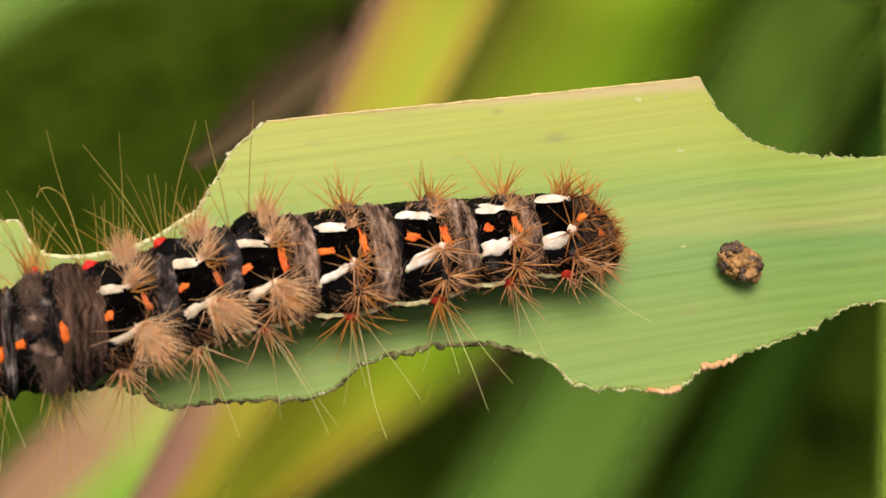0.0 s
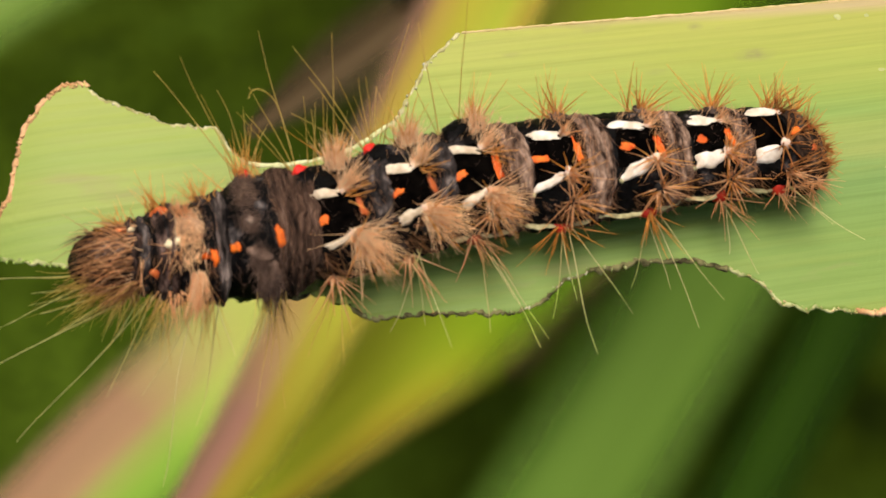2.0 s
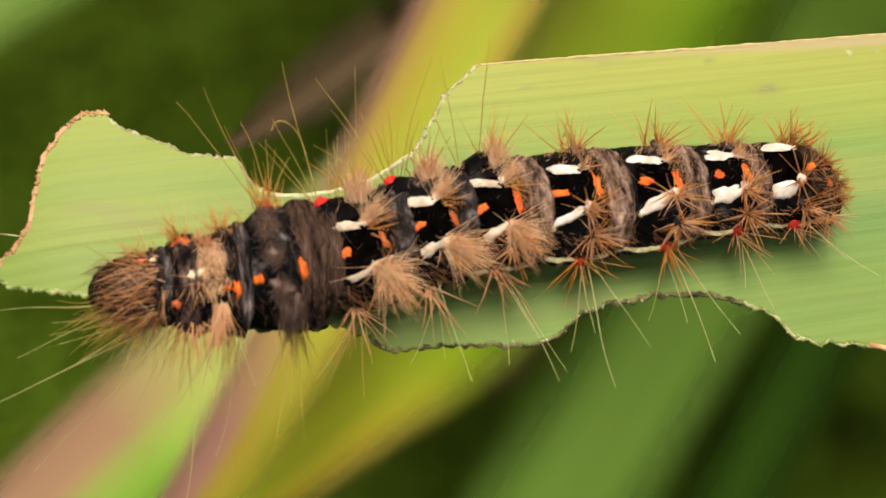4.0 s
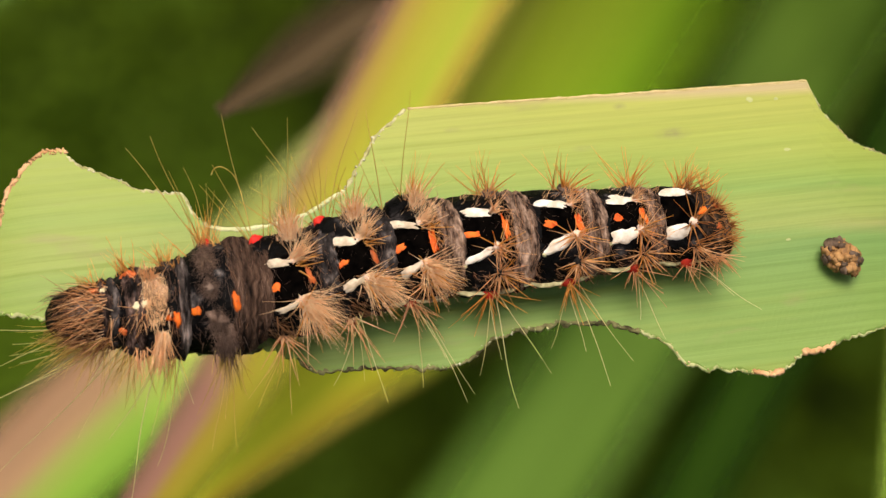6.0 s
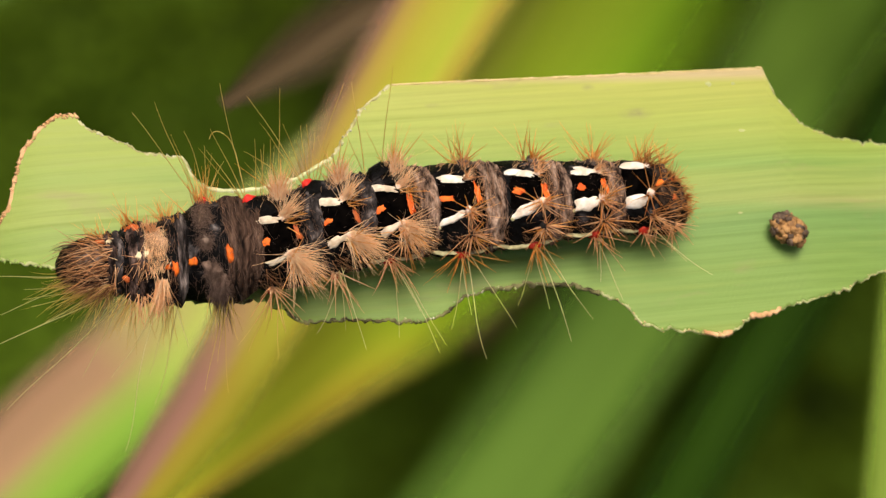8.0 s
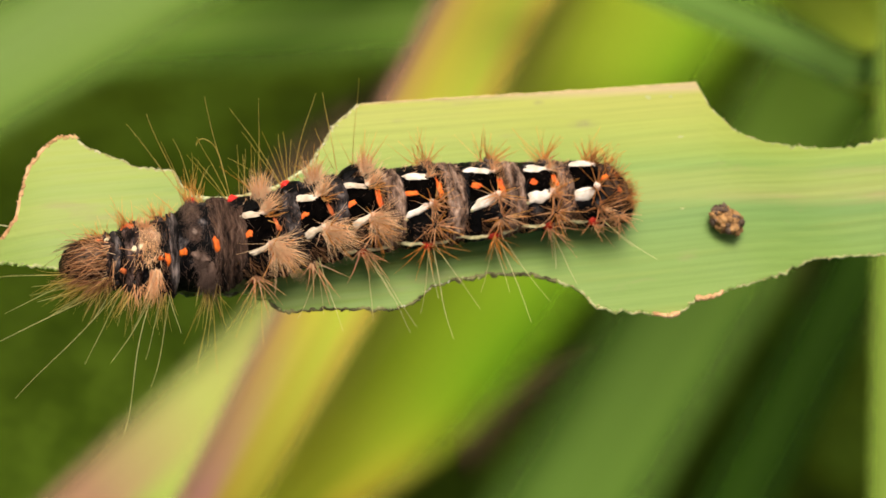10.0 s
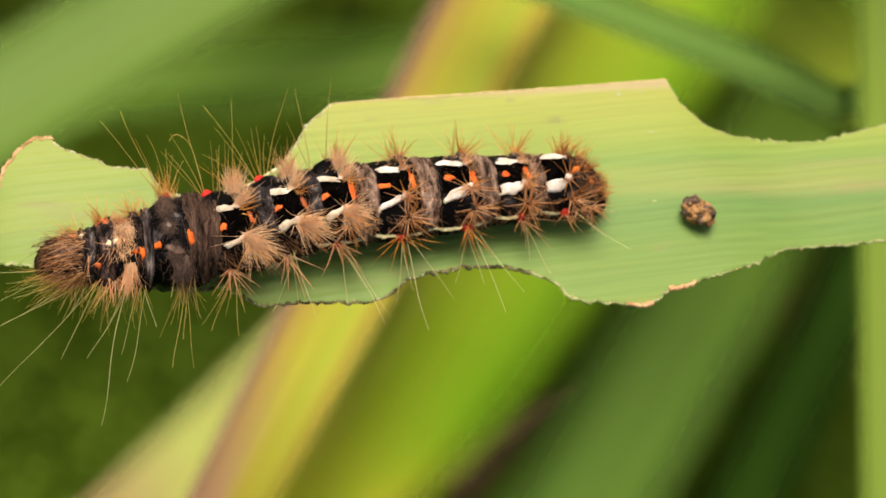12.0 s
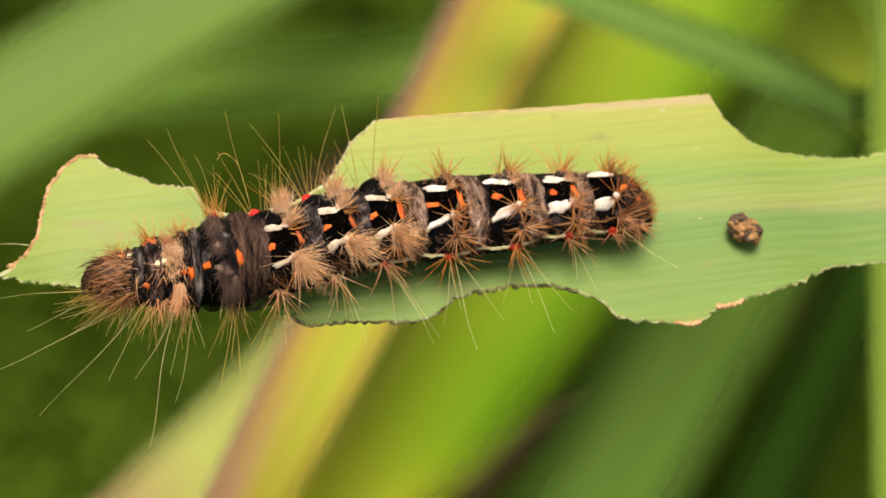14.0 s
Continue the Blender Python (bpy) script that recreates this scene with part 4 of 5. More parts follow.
        bristles(own, tuft(rnd, rx, 4, 24, 1.0, 2.7, 0.9, (0.15, -0.5, 0.05), 0.03, 0.04, foot=0.14, curl=0.08), RUST if i in (3, 4) else TAN, "tan bristles")
        bristles(own, tuft(rnd, bx, ba + 8, 30, 0.9, 2.8, 0.75, (0.0, 0.2, 0.45), 0.026, -0.02, foot=0.16, power=1.3), RUST, "upright rust-brown bristles")
        bristles(own, tuft(rnd, bx, ba, 36, 0.4, 1.1, 0.7, (0.1, 0.1, 0.3), 0.018, 0.0, foot=0.3), TAN, "short tan bristles")
        bristles(own, tuft(rnd, bx - 0.3, 165, 14, 1.2, 3.0, 0.6, (-0.1, 0.0, 0.5), 0.02, 0.0), GOLD if front else RUST, "golden bristles on the far flank")
        add(own, "body_fuzz", down(rnd, rx - 1.0, rx + 2.0, 118, 160, 50, 0.3, 0.8, (0.7, 0.5, False), 0.7, 0.014), TAN, "sparse tan fuzz", "stuff")
        add(own, "body_fuzz", down(rnd, cb[0] - 0.3, cb[0] + 0.7, lo[1], up[1] + 12, 70, 0.3, 0.9, (0.3, 0.9, True), 0.8, 0.015), TAN if i > 1 else GREY, "sparse tan fuzz", "stuff")
        add(own, "body_fuzz", down(rnd, so[0] - 0.6, cb[0] + 0.6, lo[1], up[1], 34, 0.2, 0.6, (0.6, 0.6, True), 0.8, 0.014), DUSK, "sparse dusky fuzz", "stuff")
        add(own, "short_down", down(rnd, rx - 1.0, rx + 2.4, 0, 48, 90, 0.4, 0.9, (0.8, -0.5, False), 0.5, 0.016), GREY, "dark short down", "stuff")
        add(own, "short_down", down(rnd, rx - 0.4, rx + 2.2, 4, 44, 46, 0.5, 1.3, (0.7, -0.8, False), 0.7, 0.022, 0.4), BRONZE, "short brown bristles on the flank", "stuff")

    # long single hairs of the flanks, root to tip
    for own, rows in ((seg[5], [(-8.2, 16, 0.9, -4.4, -1.4), (-7.9, 14, -1.9, -3.2, -1.6), (-8.3, 10, 0.1, -3.1, -1.2)]),
                      (seg[6], [(-5.1, 6, 2.0, -5.2, -1.5), (-5.0, 6, 2.2, -4.9, -1.4), (-5.1, 1, -0.2, -4.1, -1.5), (-5.3, 5, 1.3, -3.0, -0.8)]),
                      (seg[7], [(-1.1, 7, 0.5, -5.8, -2.0), (-1.0, 7, 2.3, -4.4, -1.1), (-1.2, 3, -1.0, -3.9, -1.7), (-1.4, 4, 0.2, -3.4, -1.0)]),
                      (seg[8], [(3.2, 0, 1.4, -5.4, -1.7), (3.4, 0, 2.4, -4.5, -1.1), (3.1, 0, -1.4, -3.1, -1.4), (2.8, 2, 0.6, -3.6, -1.0)]),
                      (seg[9], [(6.9, 5, -0.2, -2.6, -1.0), (6.6, 5, 1.2, -3.8, -0.9)]),
                      (seg[10], [(9.9, 17, 3.2, -3.1, -0.5), (9.8, 24, 1.9, -2.3, -0.4)])):
        bristles(own, strands(rnd, rows), STRAW, "long fine pale hairs")

    # tail end: brown mottled cap, bristles radiating from pale and dark warts
    own = seg[-1]
    add(own, "tail_cap", skin_ring(10.35, 13.09, 0.03, 26, 96), TAIL_SKIN, "mottled brown tail end")
    add(own, "velvet_panel", patch(9.15, 94, 2.0, 60, 0, 9.1, 0.035, 0.2, 0.01, 4, rings=12, k=48), VELVET, "velvety black panel on the back")
    add(own, "white_mark", patch(9.35, 131, 1.75, 24, 6, 41, 0.05, 0.25, 0.09, 2.3, 0.1), WHITE, "broad white mark")
    add(own, "white_mark", patch(8.95, 66, 1.5, 25, 13, 43, 0.05, 0.2, 0.11, 2.2, 0.12), WHITE, "broad white egg-shaped mark")
    add(own, "orange_mark", patch(10.6, 97, 0.85, 10, 32, 44, 0.06, 0.5, 0.03, square=2.1), ORANGE, "small orange mark")
    add(own, "orange_mark", patch(11.4, 74, 0.5, 10, 30, 45, 0.06, 0.5, 0.03, square=2.1), RUSTY, "small dull orange mark")
    add(own, "orange_mark", patch(11.5, 108, 0.5, 13, 0, 47, 0.06, 0.5, 0.03, square=2.1), RUSTY, "small dull orange mark")
    add(own, "pale_wart", wart(9.87, 79, 0.3, 0.3), PALE_WART, "pale pinkish wart at the end of a white mark")
    add(own, "pale_wart", wart(10.2, 136, 0.26, 0.22), PALE_WART, "pale pinkish wart at the end of a white mark")
    add(own, "red_wart", wart(9.5, 10, 0.38, 0.3), DULL_RED, "dull red wart low on the flank")
    add(own, "flank_line", patch(8.3, 13, 1.9, 7, -6, 46, 0.16, 0.4, 0.03, 2.4), FLANK, "pale yellow flank line")
    bristles(own, tuft(rnd, 9.9, 79, 26, 0.9, 2.3, 1.3, (0.55, -0.15, -0.1), 0.032, 0.05, foot=0.1), TAIL, "rust-brown bristles")
    bristles(own, tuft(rnd, 9.9, 40, 34, 0.9, 2.6, 1.2, (0.45, -0.35, 0.0), 0.03, 0.05, foot=0.16), TAN, "tan bristles")
    for x, a, n, lo, hi, mat in ((9.9, 44, 20, 1.0, 2.2, TAIL), (10.2, 138, 40, 0.9, 2.1, TAIL), (9.9, 152, 34, 1.0, 2.6, RUST), (10.9, 100, 26, 0.8, 1.8, TAIL), (11.6, 112, 30, 0.6, 1.3, TAIL), (11.8, 60, 26, 0.6, 1.3, TAIL), (11.3, 25, 34, 0.8, 1.8, TAN), (12.4, 85, 36, 0.5, 1.1, TAIL), (12.4, 50, 28, 0.5, 1.0, TAIL), (12.4, 120, 28, 0.5, 1.1, TAIL), (9.5, 8, 20, 1.0, 2.6, TAN), (11.4, 158, 30, 0.8, 1.9, RUST), (10.4, 20, 22, 1.0, 2.2, TAN)):
        add(own, "wart", wart(x, a, 0.28, 0.2), WARTY if a > 130 else BARK)
        bristles(own, tuft(rnd, x, a, n, lo, hi, 0.75, (0.25, 0, 0.05), 0.023, 0.05), mat, "rust-brown bristles")
    add(own, "short_down", down(rnd, 10.4, 13.0, 0, 160, 260, 0.3, 0.9, (1.0, 0.3, True), 0.6, 0.018), TAIL, "short rusty down on the tail", "stuff")

    # hump behind the head
    own = seg[3]
    for x, a, l, w, t in ((-14.15, 67, 1.05, 9.5, -83), (-16.1, 64, 0.52, 10, -15)):
        add(own, "orange_mark", patch(x, a, l, w, t, x, 0.12, 0.45, 0.05, square=2.3), ORANGE, "orange mark")
    add(own, "red_wart", wart(-15.3, 148, 0.3, 0.45), DULL_RED, "small orange-red wart")
    for x, a, n, lo, hi, spread, lean, mat, lab in (
            (-15.3, 150, 70, 0.8, 2.4, 0.4, (-0.1, 0.3, 0.2), RUST, "upright rust-brown bristles"),
            (-14.75, 2, 44, 1.0, 2.6, 0.5, (0.0, -0.5, -0.2), GOLD, "golden bristles below the hump"),
            (-14.8, 12, 26, 0.8, 2.2, 0.3, (0.05, -0.6, -0.2), DUSK, "dusky bristles below the hump")):
        add(own, "wart", wart(x, a, 0.4, 0.3), WARTY if a > 90 else BARK)
        bristles(own, tuft(rnd, x, a, n, lo, hi, spread, lean, 0.018, 0.1, foot=0.45), mat, lab)
    for x, a, l, w, dome, mat, lab, n in ((-15.45, 117, 0.9, 42, 0.30, PUFF_DARK, "soft dark brown puff", 420), (-15.35, 83, 0.72, 15, 0.26, PUFF_PALE, "soft smoky grey puff", 260), (-15.15, 51, 0.76, 20, 0.28, PUFF_SKIN, "soft smoky grey-brown puff", 320), (-14.85, 24, 0.9, 40, 0.5, PUFF_SKIN, "hanging smoky grey-brown puff", 420)):
        add(own, "puff", patch(x, a, l, w, 0, x * 3, 0.06, 1.1, dome * 0.8, 2.1, rings=10, k=40), mat, lab)
        verts, faces = [], []
        for _ in range(n * 2):
            fx, fa = rnd.gauss(0, 0.26) * l, rnd.gauss(0, 0.27) * w
            p, nn = body(x + fx, a + fa, dome * 0.75), outward(x + fx, a + fa)
            d = (nn * 0.55 + Vector((rnd.gauss(0, 0.6), rnd.gauss(-0.25, 0.6), rnd.gauss(0, 0.4)))).normalized()
            hair(verts, faces, p - nn * 0.1, d, rnd.uniform(0.15, 0.5), 0.012, Vector((rnd.gauss(0, 0.3), rnd.gauss(-0.15, 0.3), -0.2)), 4)
        bristles(own, (verts, faces, 4), PUFF, "fine smoky down")
    add(own, "skin_fold", skin_ring(-14.45, -12.45, 0.02, 60, 220, 0.26, 6, 1.7, 0.12), HUMP, "grey-brown wrinkled fold")
    add(own, "skin_fold", skin_ring(-16.95, -16.35, 0.02, 24, 150, 0.24, 2, 0.8, 0.2), RING, "slate grey wrinkled fold")
    add(own, "short_down", down(rnd, -14.5, -12.6, 20, 150, 110, 0.5, 1.1, (0.3, 1.0, True), 0.35, 0.016), GREY, "grey-brown felted down", "stuff")
    add(own, "short_down", down(rnd, -16.2, -13.6, 10, 165, 160, 0.3, 0.8, (0.4, 0.6, True), 0.8, 0.018), DUSK, "dusky felted down", "stuff")
    add(own, "short_down", down(rnd, -14.5, -12.5, 20, 145, 240, 0.9, 2.4, (0.12, 1.0, True), 0.2, 0.011, 0.2), PUFF, "grey-brown felted strands", "stuff")
    bristles(own, strands(rnd, [(-14.7, 2, -1.3, -4.3, -2.7), (-14.7, 2, -0.1, -4.6, -2.5), (-14.8, 1, -1.8, -2.6, -1.9), (-14.5, 1, 0.4, -2.1, -1.1), (-14.8, 2, -1.1, -2.1, -1.4), (-14.6, 2, -0.6, -3.0, -1.8)]), GOLD, "long golden bristles")
    bristles(own, strands(rnd, [(-15.5, 148, -3.1, 4.8, 1.8), (-15.5, 148, -1.9, 5.1, 2.3), (-15.5, 148, -1.1, 3.5, 1.6), (-15.0, 148, -0.9, 3.6, 1.7), (-15.2, 148, 0.6, 2.4, 1.2), (-15.2, 148, 1.2, 2.0, 1.0), (-15.1, 148, 0.2, 2.8, 1.3)]), GOLD, "long golden bristles on the far shoulder")

    # long hairs round the red warts of the first body segments
    own = seg[4]
    bristles(own, strands(rnd, [(-12.9, 149, -1.0, 5.9, 3.0), (-12.9, 149, -1.6, 3.9, 1.7), (-13.0, 149, -2.3, 3.0, 1.1), (-13.0, 149, -1.8, 2.9, 1.1), (-12.4, 149, 0.2, 3.0, 1.6), (-12.2, 149, 0.5, 2.6, 1.5), (-12.0, 149, 0.1, 2.4, 1.2), (-11.2, 148, 0.6, 5.0, 2.9), (-11.6, 148, 0.2, 2.8, 1.5)]), GOLD, "long golden bristles on the far shoulder")
    bristles(own, strands(rnd, [(-11.8, 2, -2.2, -2.5, -1.9), (-11.8, 2, -1.7, -2.9, -2.0), (-11.7, 2, -0.9, -2.3, -1.5), (-11.7, 2, -0.3, -3.5, -2.0), (-11.8, 2, -1.3, -2.0, -1.4), (-11.6, 2, 0.1, -2.3, -1.3)]), GOLD, "long golden bristles")
    # one hair curls over
    verts, faces = [], []
    root = body(-12.9, 149)
    loop = smoothed([root, root + Vector((-0.25, 1.6, 0.9)), root + Vector((-0.55, 3.0, 1.5)), root + Vector((-1.1, 3.5, 1.9)), root + Vector((-1.55, 3.45, 2.0)), root + Vector((-1.75, 3.1, 2.0))], 16)
    for a, b in zip(loop, loop[1:]):
        hair(verts, faces, a, (b - a).normalized(), (b - a).length * 1.05, 0.032, Vector((0, 0, 0)), 2, 0.1)
    bristles(own, (verts, faces, 2), GOLD, "one long hair curling over")
    own = seg[5]
    bristles(own, strands(rnd, [(-9.6, 148, -2.7, 5.0, 2.0), (-9.6, 148, -2.3, 3.6, 1.4), (-9.5, 148, -1.1, 3.4, 1.6), (-9.4, 148, -0.3, 3.1, 1.6), (-9.4, 148, 0.1, 3.1, 1.7), (-9.2, 148, 0.2, 2.6, 1.4), (-9.2, 148, 1.9, 4.7, 3.1), (-9.7, 148, -3.1, 2.4, 0.5), (-9.0, 148, 1.0, 2.4, 1.3), (-9.3, 148, -0.7, 2.4, 1.2)]), GOLD, "long golden bristles on the far shoulder")
    own = seg[6]
    bristles(own, strands(rnd, [(-6.3, 140, -0.4, 4.6, 2.7), (-6.3, 140, -1.2, 2.9, 1.6), (-5.4, 140, 0.9, 4.8, 3.2)], 0.032), GOLD, "long golden bristles on the far shoulder")

    # thorax and collar
    own = seg[2]
    add(own, "orange_mark", patch(-17.0, 62, 0.8, 9, -84, 61, 0.10, 0.5, 0.05, square=2.3), ORANGE, "orange mark")
    add(own, "orange_mark", patch(-17.42, 65, 0.34, 9, 0, 62, 0.10, 0.5, 0.05, square=2.1), ORANGE, "small orange mark")
    for x, a, n, lo, hi, lean, mat, lab in ((-17.9, 70, 90, 0.6, 1.3, (0.1, -0.8, 0.1), BLUSH, "matted tan tuft"), (-17.2, 142, 50, 0.6, 1.6, (0, 0.2, 0.1), RUST, "rust-brown bristles"), (-17.5, 8, 34, 1.2, 2.8, (-0.1, -0.4, -0.3), GOLD, "golden bristles")):
        add(own, "wart", wart(x, a, 0.36, 0.28), BARK if a < 100 else WARTY)
        bristles(own, tuft(rnd, x, a, n, lo, hi, 0.3, lean, 0.018, 0.12, foot=0.42, curl=0.1), mat, lab)
    for n, mat in ((170, TAN), (150, BLUSH)):
        bristles(own, tuft(rnd, -17.75, 44, n, 0.9, 2.1, 0.2, (0.1, -0.9, -0.6), 0.017, 0.12, foot=0.26, curl=0.12), mat, "dense tan tuft")
    add(own, "short_down", down(rnd, -17.8, -16.5, 20, 150, 90, 0.4, 0.9, (0.2, 1.0, True), 0.3, 0.018), GREY, "grey-brown felted down", "stuff")
    add(own, "short_down", down(rnd, -18.0, -16.3, 20, 150, 200, 0.3, 0.8, (0.2, 1.0, True), 0.5, 0.02), DUSK, "dusky felted down", "stuff")
    bristles(own, strands(rnd, [(-17.8, 34, -2.9, -7.4, -4.8), (-17.8, 11, -3.0, -3.4, -2.6), (-17.0, 2, -1.7, -4.7, -3.0), (-18.0, 5, -1.5, -1.8, -1.4), (-17.5, 3, -1.4, -3.3, -2.2), (-17.2, 2, 0.5, -2.2, -1.3)]), STRAW, "a few very long pale hairs")
    own = seg[1]
    add(own, "skin_fold", skin_ring(-20.25, -19.75, 0.0, 12, 120, 0.12, 1), SLATE, "slate grey wrinkled fold")
    add(own, "skin_fold", skin_ring(-19.55, -19.0, 0.0, 12, 120, 0.14, 2), DARK_FOLD, "grey-brown wrinkled fold")
    add(own, "skin_fold", skin_ring(-18.95, -18.5, 0.0, 12, 120, 0.16, 2), DARK_FOLD, "grey-brown wrinkled fold")
    add(own, "mane", patch(-17.95, 98, 1.25, 42, 8, 4.4, 0.14, 0.3, 0.24, 2.2, rings=10, k=40), MANE_SKIN, "pale tan rounded crest")
    add(own, "crest_hair", down(rnd, -18.55, -17.5, 90, 128, 420, 0.7, 1.5, (0.15, -1.0, False), 0.75, 0.015, 0.16), BLUSH, "fine tan hair over the crest", "stuff")
    add(own, "cream_mark", patch(-18.85, 82, 0.34, 11, 0, 71, 0.14, 0.8, 0.02, square=2.1), CREAM, "small cream mark")
    add(own, "cream_mark", patch(-18.42, 84, 0.42, 12, 20, 72, 0.24, 0.8, 0.02, square=2.1), CREAM, "small cream mark")
    add(own, "orange_mark", patch(-19.6, 48, 0.45, 12, 12, 73, 0.12, 0.4, 0.04, square=2.1), RUSTY, "small orange mark")
    add(own, "orange_mark", patch(-19.1, 136, 0.85, 17, -15, 74, 0.12, 0.4, 0.06, square=2.1), RUSTY, "small orange mark")
    for x, a, n, lo, hi, lean, mat, lab in ((-18.15, 100, 50, 0.3, 0.8, (0.3, -0.3, 0), BLUSH, "matted tan tuft"), (-18.2, 122, 120, 0.5, 1.2, (0.2, 0.2, 0.1), TAN, "matted tan tuft"), (-18.5, 72, 34, 0.7, 1.5, (-0.1, -0.9, 0.1), TAN, "tan hair falling from the crest"), (-19.2, 148, 50, 0.6, 1.9, (-0.1, 0.2, 0.2), RUST, "rust-brown bristles"), (-19.0, 20, 46, 1.0, 2.2, (0.3, -0.5, -0.1), TAN, "tan bristles"), (-19.4, 4, 44, 1.0, 2.8, (-0.4, -0.5, -0.3), GOLD, "golden bristles")):
        add(own, "wart", wart(x, a, 0.3, 0.2), BARK if a < 130 else WARTY)
        bristles(own, tuft(rnd, x, a, n, lo, hi, 0.42, lean, 0.019, 0.12, foot=0.42, curl=0.1), mat, lab)
    add(own, "short_down", down(rnd, -20.0, -18.4, 20, 150, 90, 0.4, 0.9, (0.2, 1.0, True), 0.3, 0.018), GREY, "grey-brown felted down", "stuff")

    # head, half hidden under hair combed forward
    own = seg[0]
    # greyish brown patch whose light tones hold the sheen on the head
    add(own, "face", patch(-21.6, 88, 1.9, 38, 0, 8.2, 0.03, 0.4, 0.08, 2.4, rings=12, k=48), FACE_SHEEN, "greyish brown face with its sheen painted in")
    add(own, "cream_mark", patch(-20.4, 119, 0.36, 13, 0, 81, 0.10, 0.4, square=2.1), CREAM, "small cream mark")
    add(own, "orange_mark", patch(-20.9, 122, 0.7, 16, 0, 82, 0.06, 0.5, square=2.1), RUSTY, "small dull orange mark")
    add(own, "skin_fold", skin_ring(-20.7, -20.2, 0.0, 12, 120, 0.14, 1), DARK_FOLD, "grey-brown wrinkled fold")
    add(own, "combed_hair", down(rnd, -21.3, -19.9, 15, 132, 96, 1.2, 2.5, (-1.0, -0.25, False), 0.6, 0.036, 0.4), TAN, "tan hair combed forward over the head", "stuff")
    add(own, "combed_hair", down(rnd, -22.4, -20.0, 0, 130, 110, 1.0, 2.4, (-1.0, -0.25, False), 0.6, 0.034, 0.4), BRONZE, "rust-brown hair combed forward", "stuff")
    add(own, "combed_hair", down(rnd, -22.6, -20.2, 0, 140, 110, 0.8, 1.8, (-1.0, -0.2, False), 0.35, 0.03, 0.35), DUSK, "dusky hair combed forward", "stuff")
    add(own, "face_down", down(rnd, -22.8, -20.8, 60, 125, 150, 0.3, 0.7, (-0.8, -0.1, True), 0.25, 0.022), GREY, "grey down on the face", "stuff")
    for x, a, n, lo, hi, spread, lean, mat, lab in ((-20.8, 14, 50, 1.0, 2.6, 0.5, (-1.0, -0.35, 0.0), GOLD, "golden bristles"), (-21.6, 12, 56, 1.2, 3.0, 0.4, (-1.5, -0.15, 0.0), GOLD, "golden bristles"), (-22.5, 26, 36, 1.0, 2.4, 0.4, (-1.5, 0.05, 0.0), GOLD, "golden bristles"), (-20.6, 20, 70, 0.9, 2.2, 0.5, (-1.0, -0.4, 0.0), BRONZE, "tan bristles"), (-21.0, 142, 46, 0.6, 1.5, 0.5, (-0.4, 0.1, 0.2), RUST, "rust-brown bristles")):
        bristles(own, tuft(rnd, x, a, n, lo, hi, spread, lean, 0.016, 0.1, foot=0.5, curl=0.1), mat, lab)
    bristles(own, strands(rnd, [(-20.3, 0, -8.6, -1.9, -2.9), (-19.8, 0, -6.8, -4.6, -4.0), (-19.8, 0, -2.6, -3.6, -2.4), (-22.8, 0, -4.0, -0.9, -1.4), (-22.5, 12, -2.6, 0.2, -0.6), (-21.6, 1, -3.2, -0.2, -0.9), (-21.3, 0, -3.4, -1.2, -1.4), (-23.1, 33, -5.1, 0.8, -0.9), (-21.6, 13, -3.6, 0.1, -0.9), (-20.8, 0, -2.6, -0.7, -0.9), (-20.3, 0, -1.4, -1.7, -1.1)]), STRAW, "a few very long pale hairs")
    return ob


caterpillar()


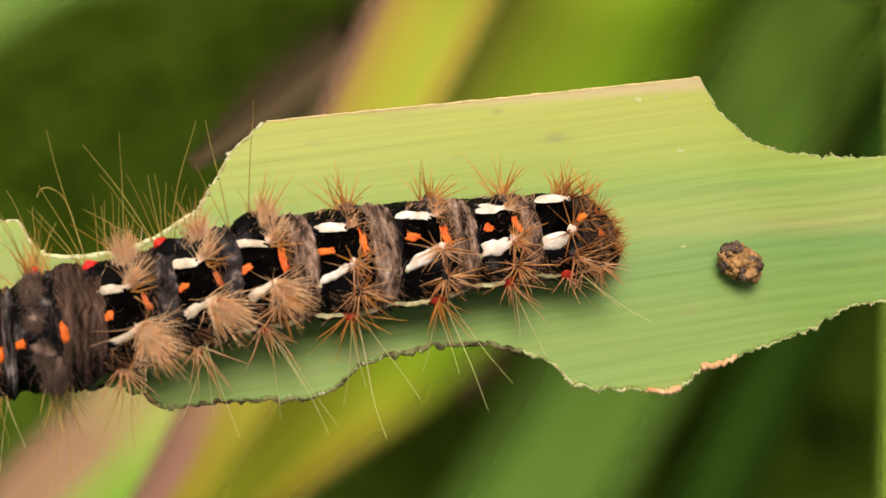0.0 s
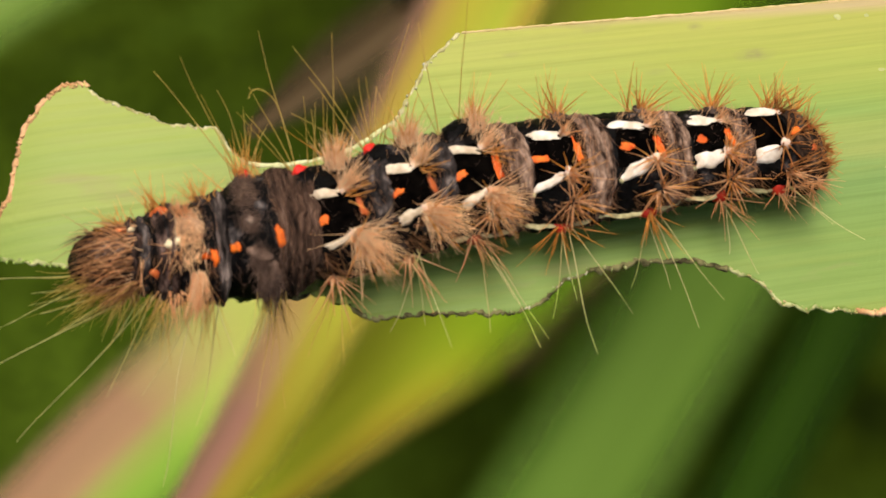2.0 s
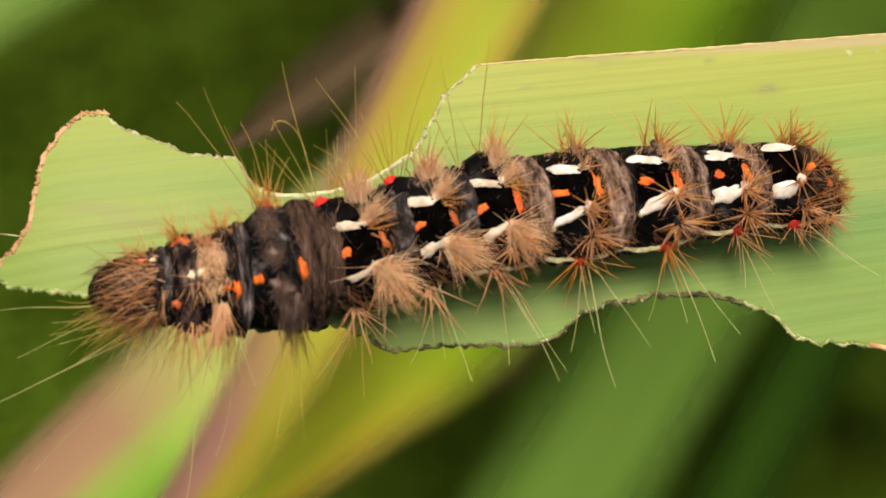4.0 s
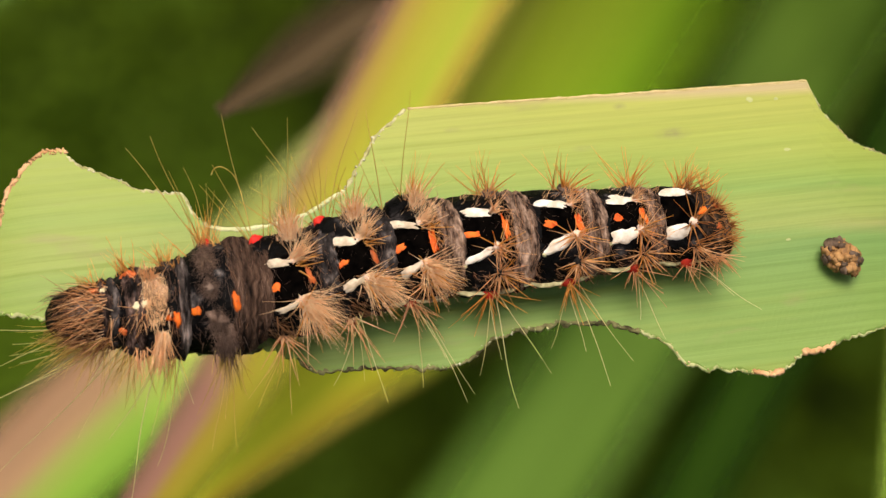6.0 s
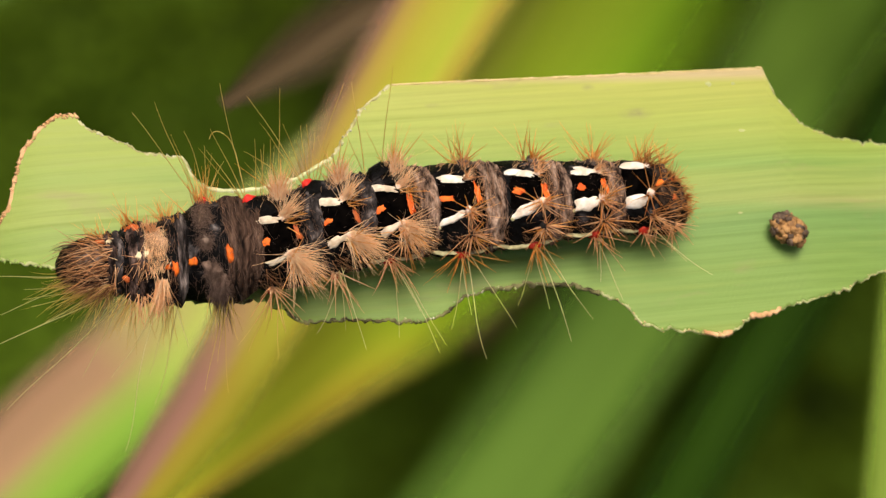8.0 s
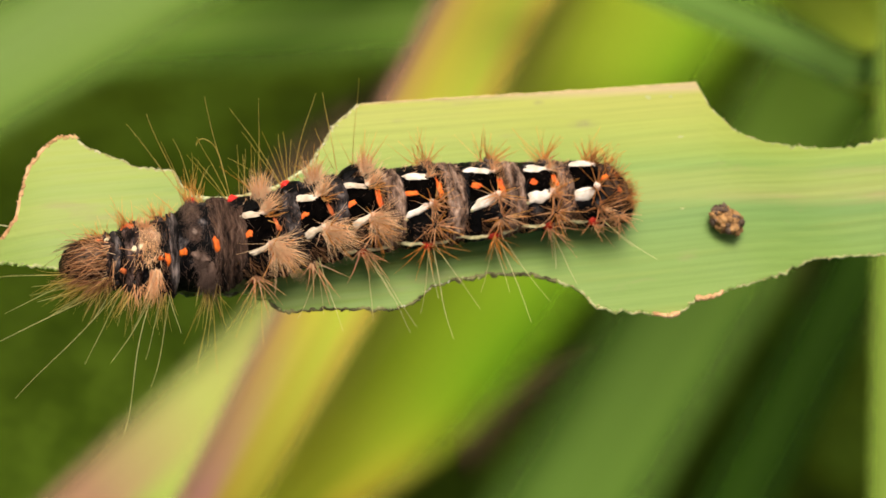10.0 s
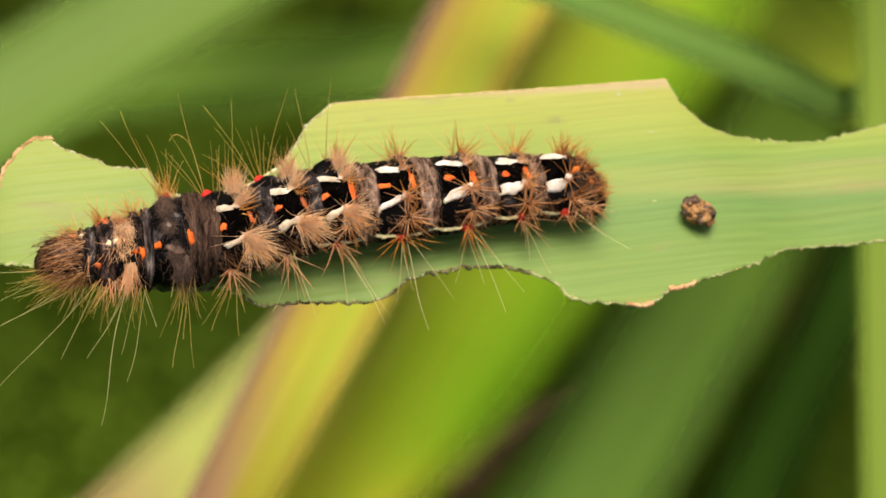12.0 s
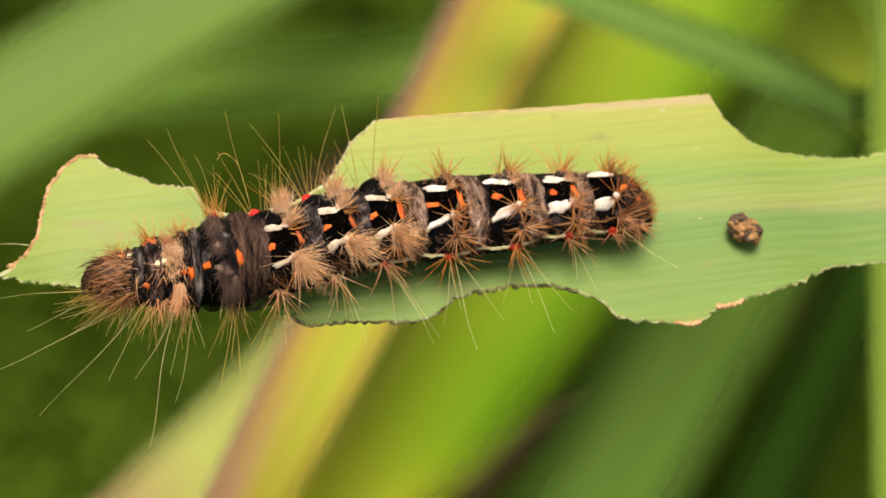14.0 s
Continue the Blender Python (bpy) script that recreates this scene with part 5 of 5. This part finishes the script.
# ---- a dropping on the leaf ----
def dropping():
    cx, cy = 19.05, -3.75
    cz = leaf_z(cx, cy) + 0.75
    ob = thing("dropping", (cx, cy, cz - 0.75), "brown and ochre crumbly dropping on the leaf", "dropping")
    rnd = random.Random(3)

    def lump(c, r, seed, n=9, k=14, rough=1.0):
        verts, faces = [], []
        for i in range(n + 1):
            th = math.pi * i / n
            for j in range(k):
                ph = math.tau * j / k
                d = Vector((math.sin(th) * math.cos(ph), math.sin(th) * math.sin(ph), math.cos(th)))
                rr = 1 + rough * 0.28 * noise.noise(d * 1.8 + Vector((seed, 0, 0))) + 0.14 * noise.noise(d * 5 + Vector((0, seed, 0)))
                verts.append(mm(Vector(c) + Vector((d.x * r[0], d.y * r[1], d.z * r[2])) * rr))
            if i:
                o = (i - 1) * k
                faces += [(o + j, o + k + j, o + k + (j + 1) % k, o + (j + 1) % k) for j in range(k)]
        return verts, faces

    v, f = lump((cx, cy, cz), (0.92, 0.78, 0.72), 1.0, 16, 24)
    part("pellet", mesh_of("pellet", v, f, FRASS), ob)
    for i in range(96):
        an, el = rnd.uniform(0, math.tau), math.asin(rnd.uniform(-0.1, 1.0))
        d = Vector((math.cos(an) * math.cos(el) * 1.15, math.sin(an) * math.cos(el) * 0.85, math.sin(el) * 0.72))
        d = Matrix.Rotation(radians(-48), 3, "Z") @ d
        r = rnd.uniform(0.10, 0.30)
        dark = 0.22 + 0.35 * max(0.0, d.y - d.x)
        pick = rnd.random()
        mat = FRASS_DARK if pick < dark else FRASS_GOLD if pick > 0.72 else FRASS
        v, f = lump(Vector((cx, cy, cz)) + d * 0.95, (r * rnd.uniform(0.7, 1.3), r * rnd.uniform(0.7, 1.3), r * rnd.uniform(0.6, 1.0)), i * 1.7, 6, 9, 2.4)
        part("crumb", mesh_of("crumb", v, f, mat), ob)


dropping()


# ---- pale flecks on the leaf ----
def flecks():
    rnd = random.Random(8)
    for x, y, r in ((17.9, 3.2, 0.17), (16.4, 6.4, 0.16), (18.0, 6.3, 0.10), (16.7, -2.2, 0.15), (17.1, 2.6, 0.08)):
        verts, faces = [], []
        for i in range(4):
            f = i / 3
            for j in range(12):
                an = j / 12 * math.tau
                rr = r * f * (1 + 0.5 * noise2(math.cos(an) * 2, math.sin(an) * 2, x))
                px, py = x + math.cos(an) * rr * 1.3, y + math.sin(an) * rr
                verts.append(mm((px, py, leaf_z(px, py) + 0.035 * math.sin(py * 9.0) + 0.012 * (1 - f * f) + 0.004)))
            if i:
                o = (i - 1) * 12
                faces += [(o + j, o + 12 + j, o + 12 + (j + 1) % 12, o + (j + 1) % 12) for j in range(12)]
        ob = new("fleck", mesh_of("fleck", verts, faces, SPECK))
        tagged(ob, "tiny pale dry fleck on the leaf", "fleck", "flecks on the leaf")


flecks()
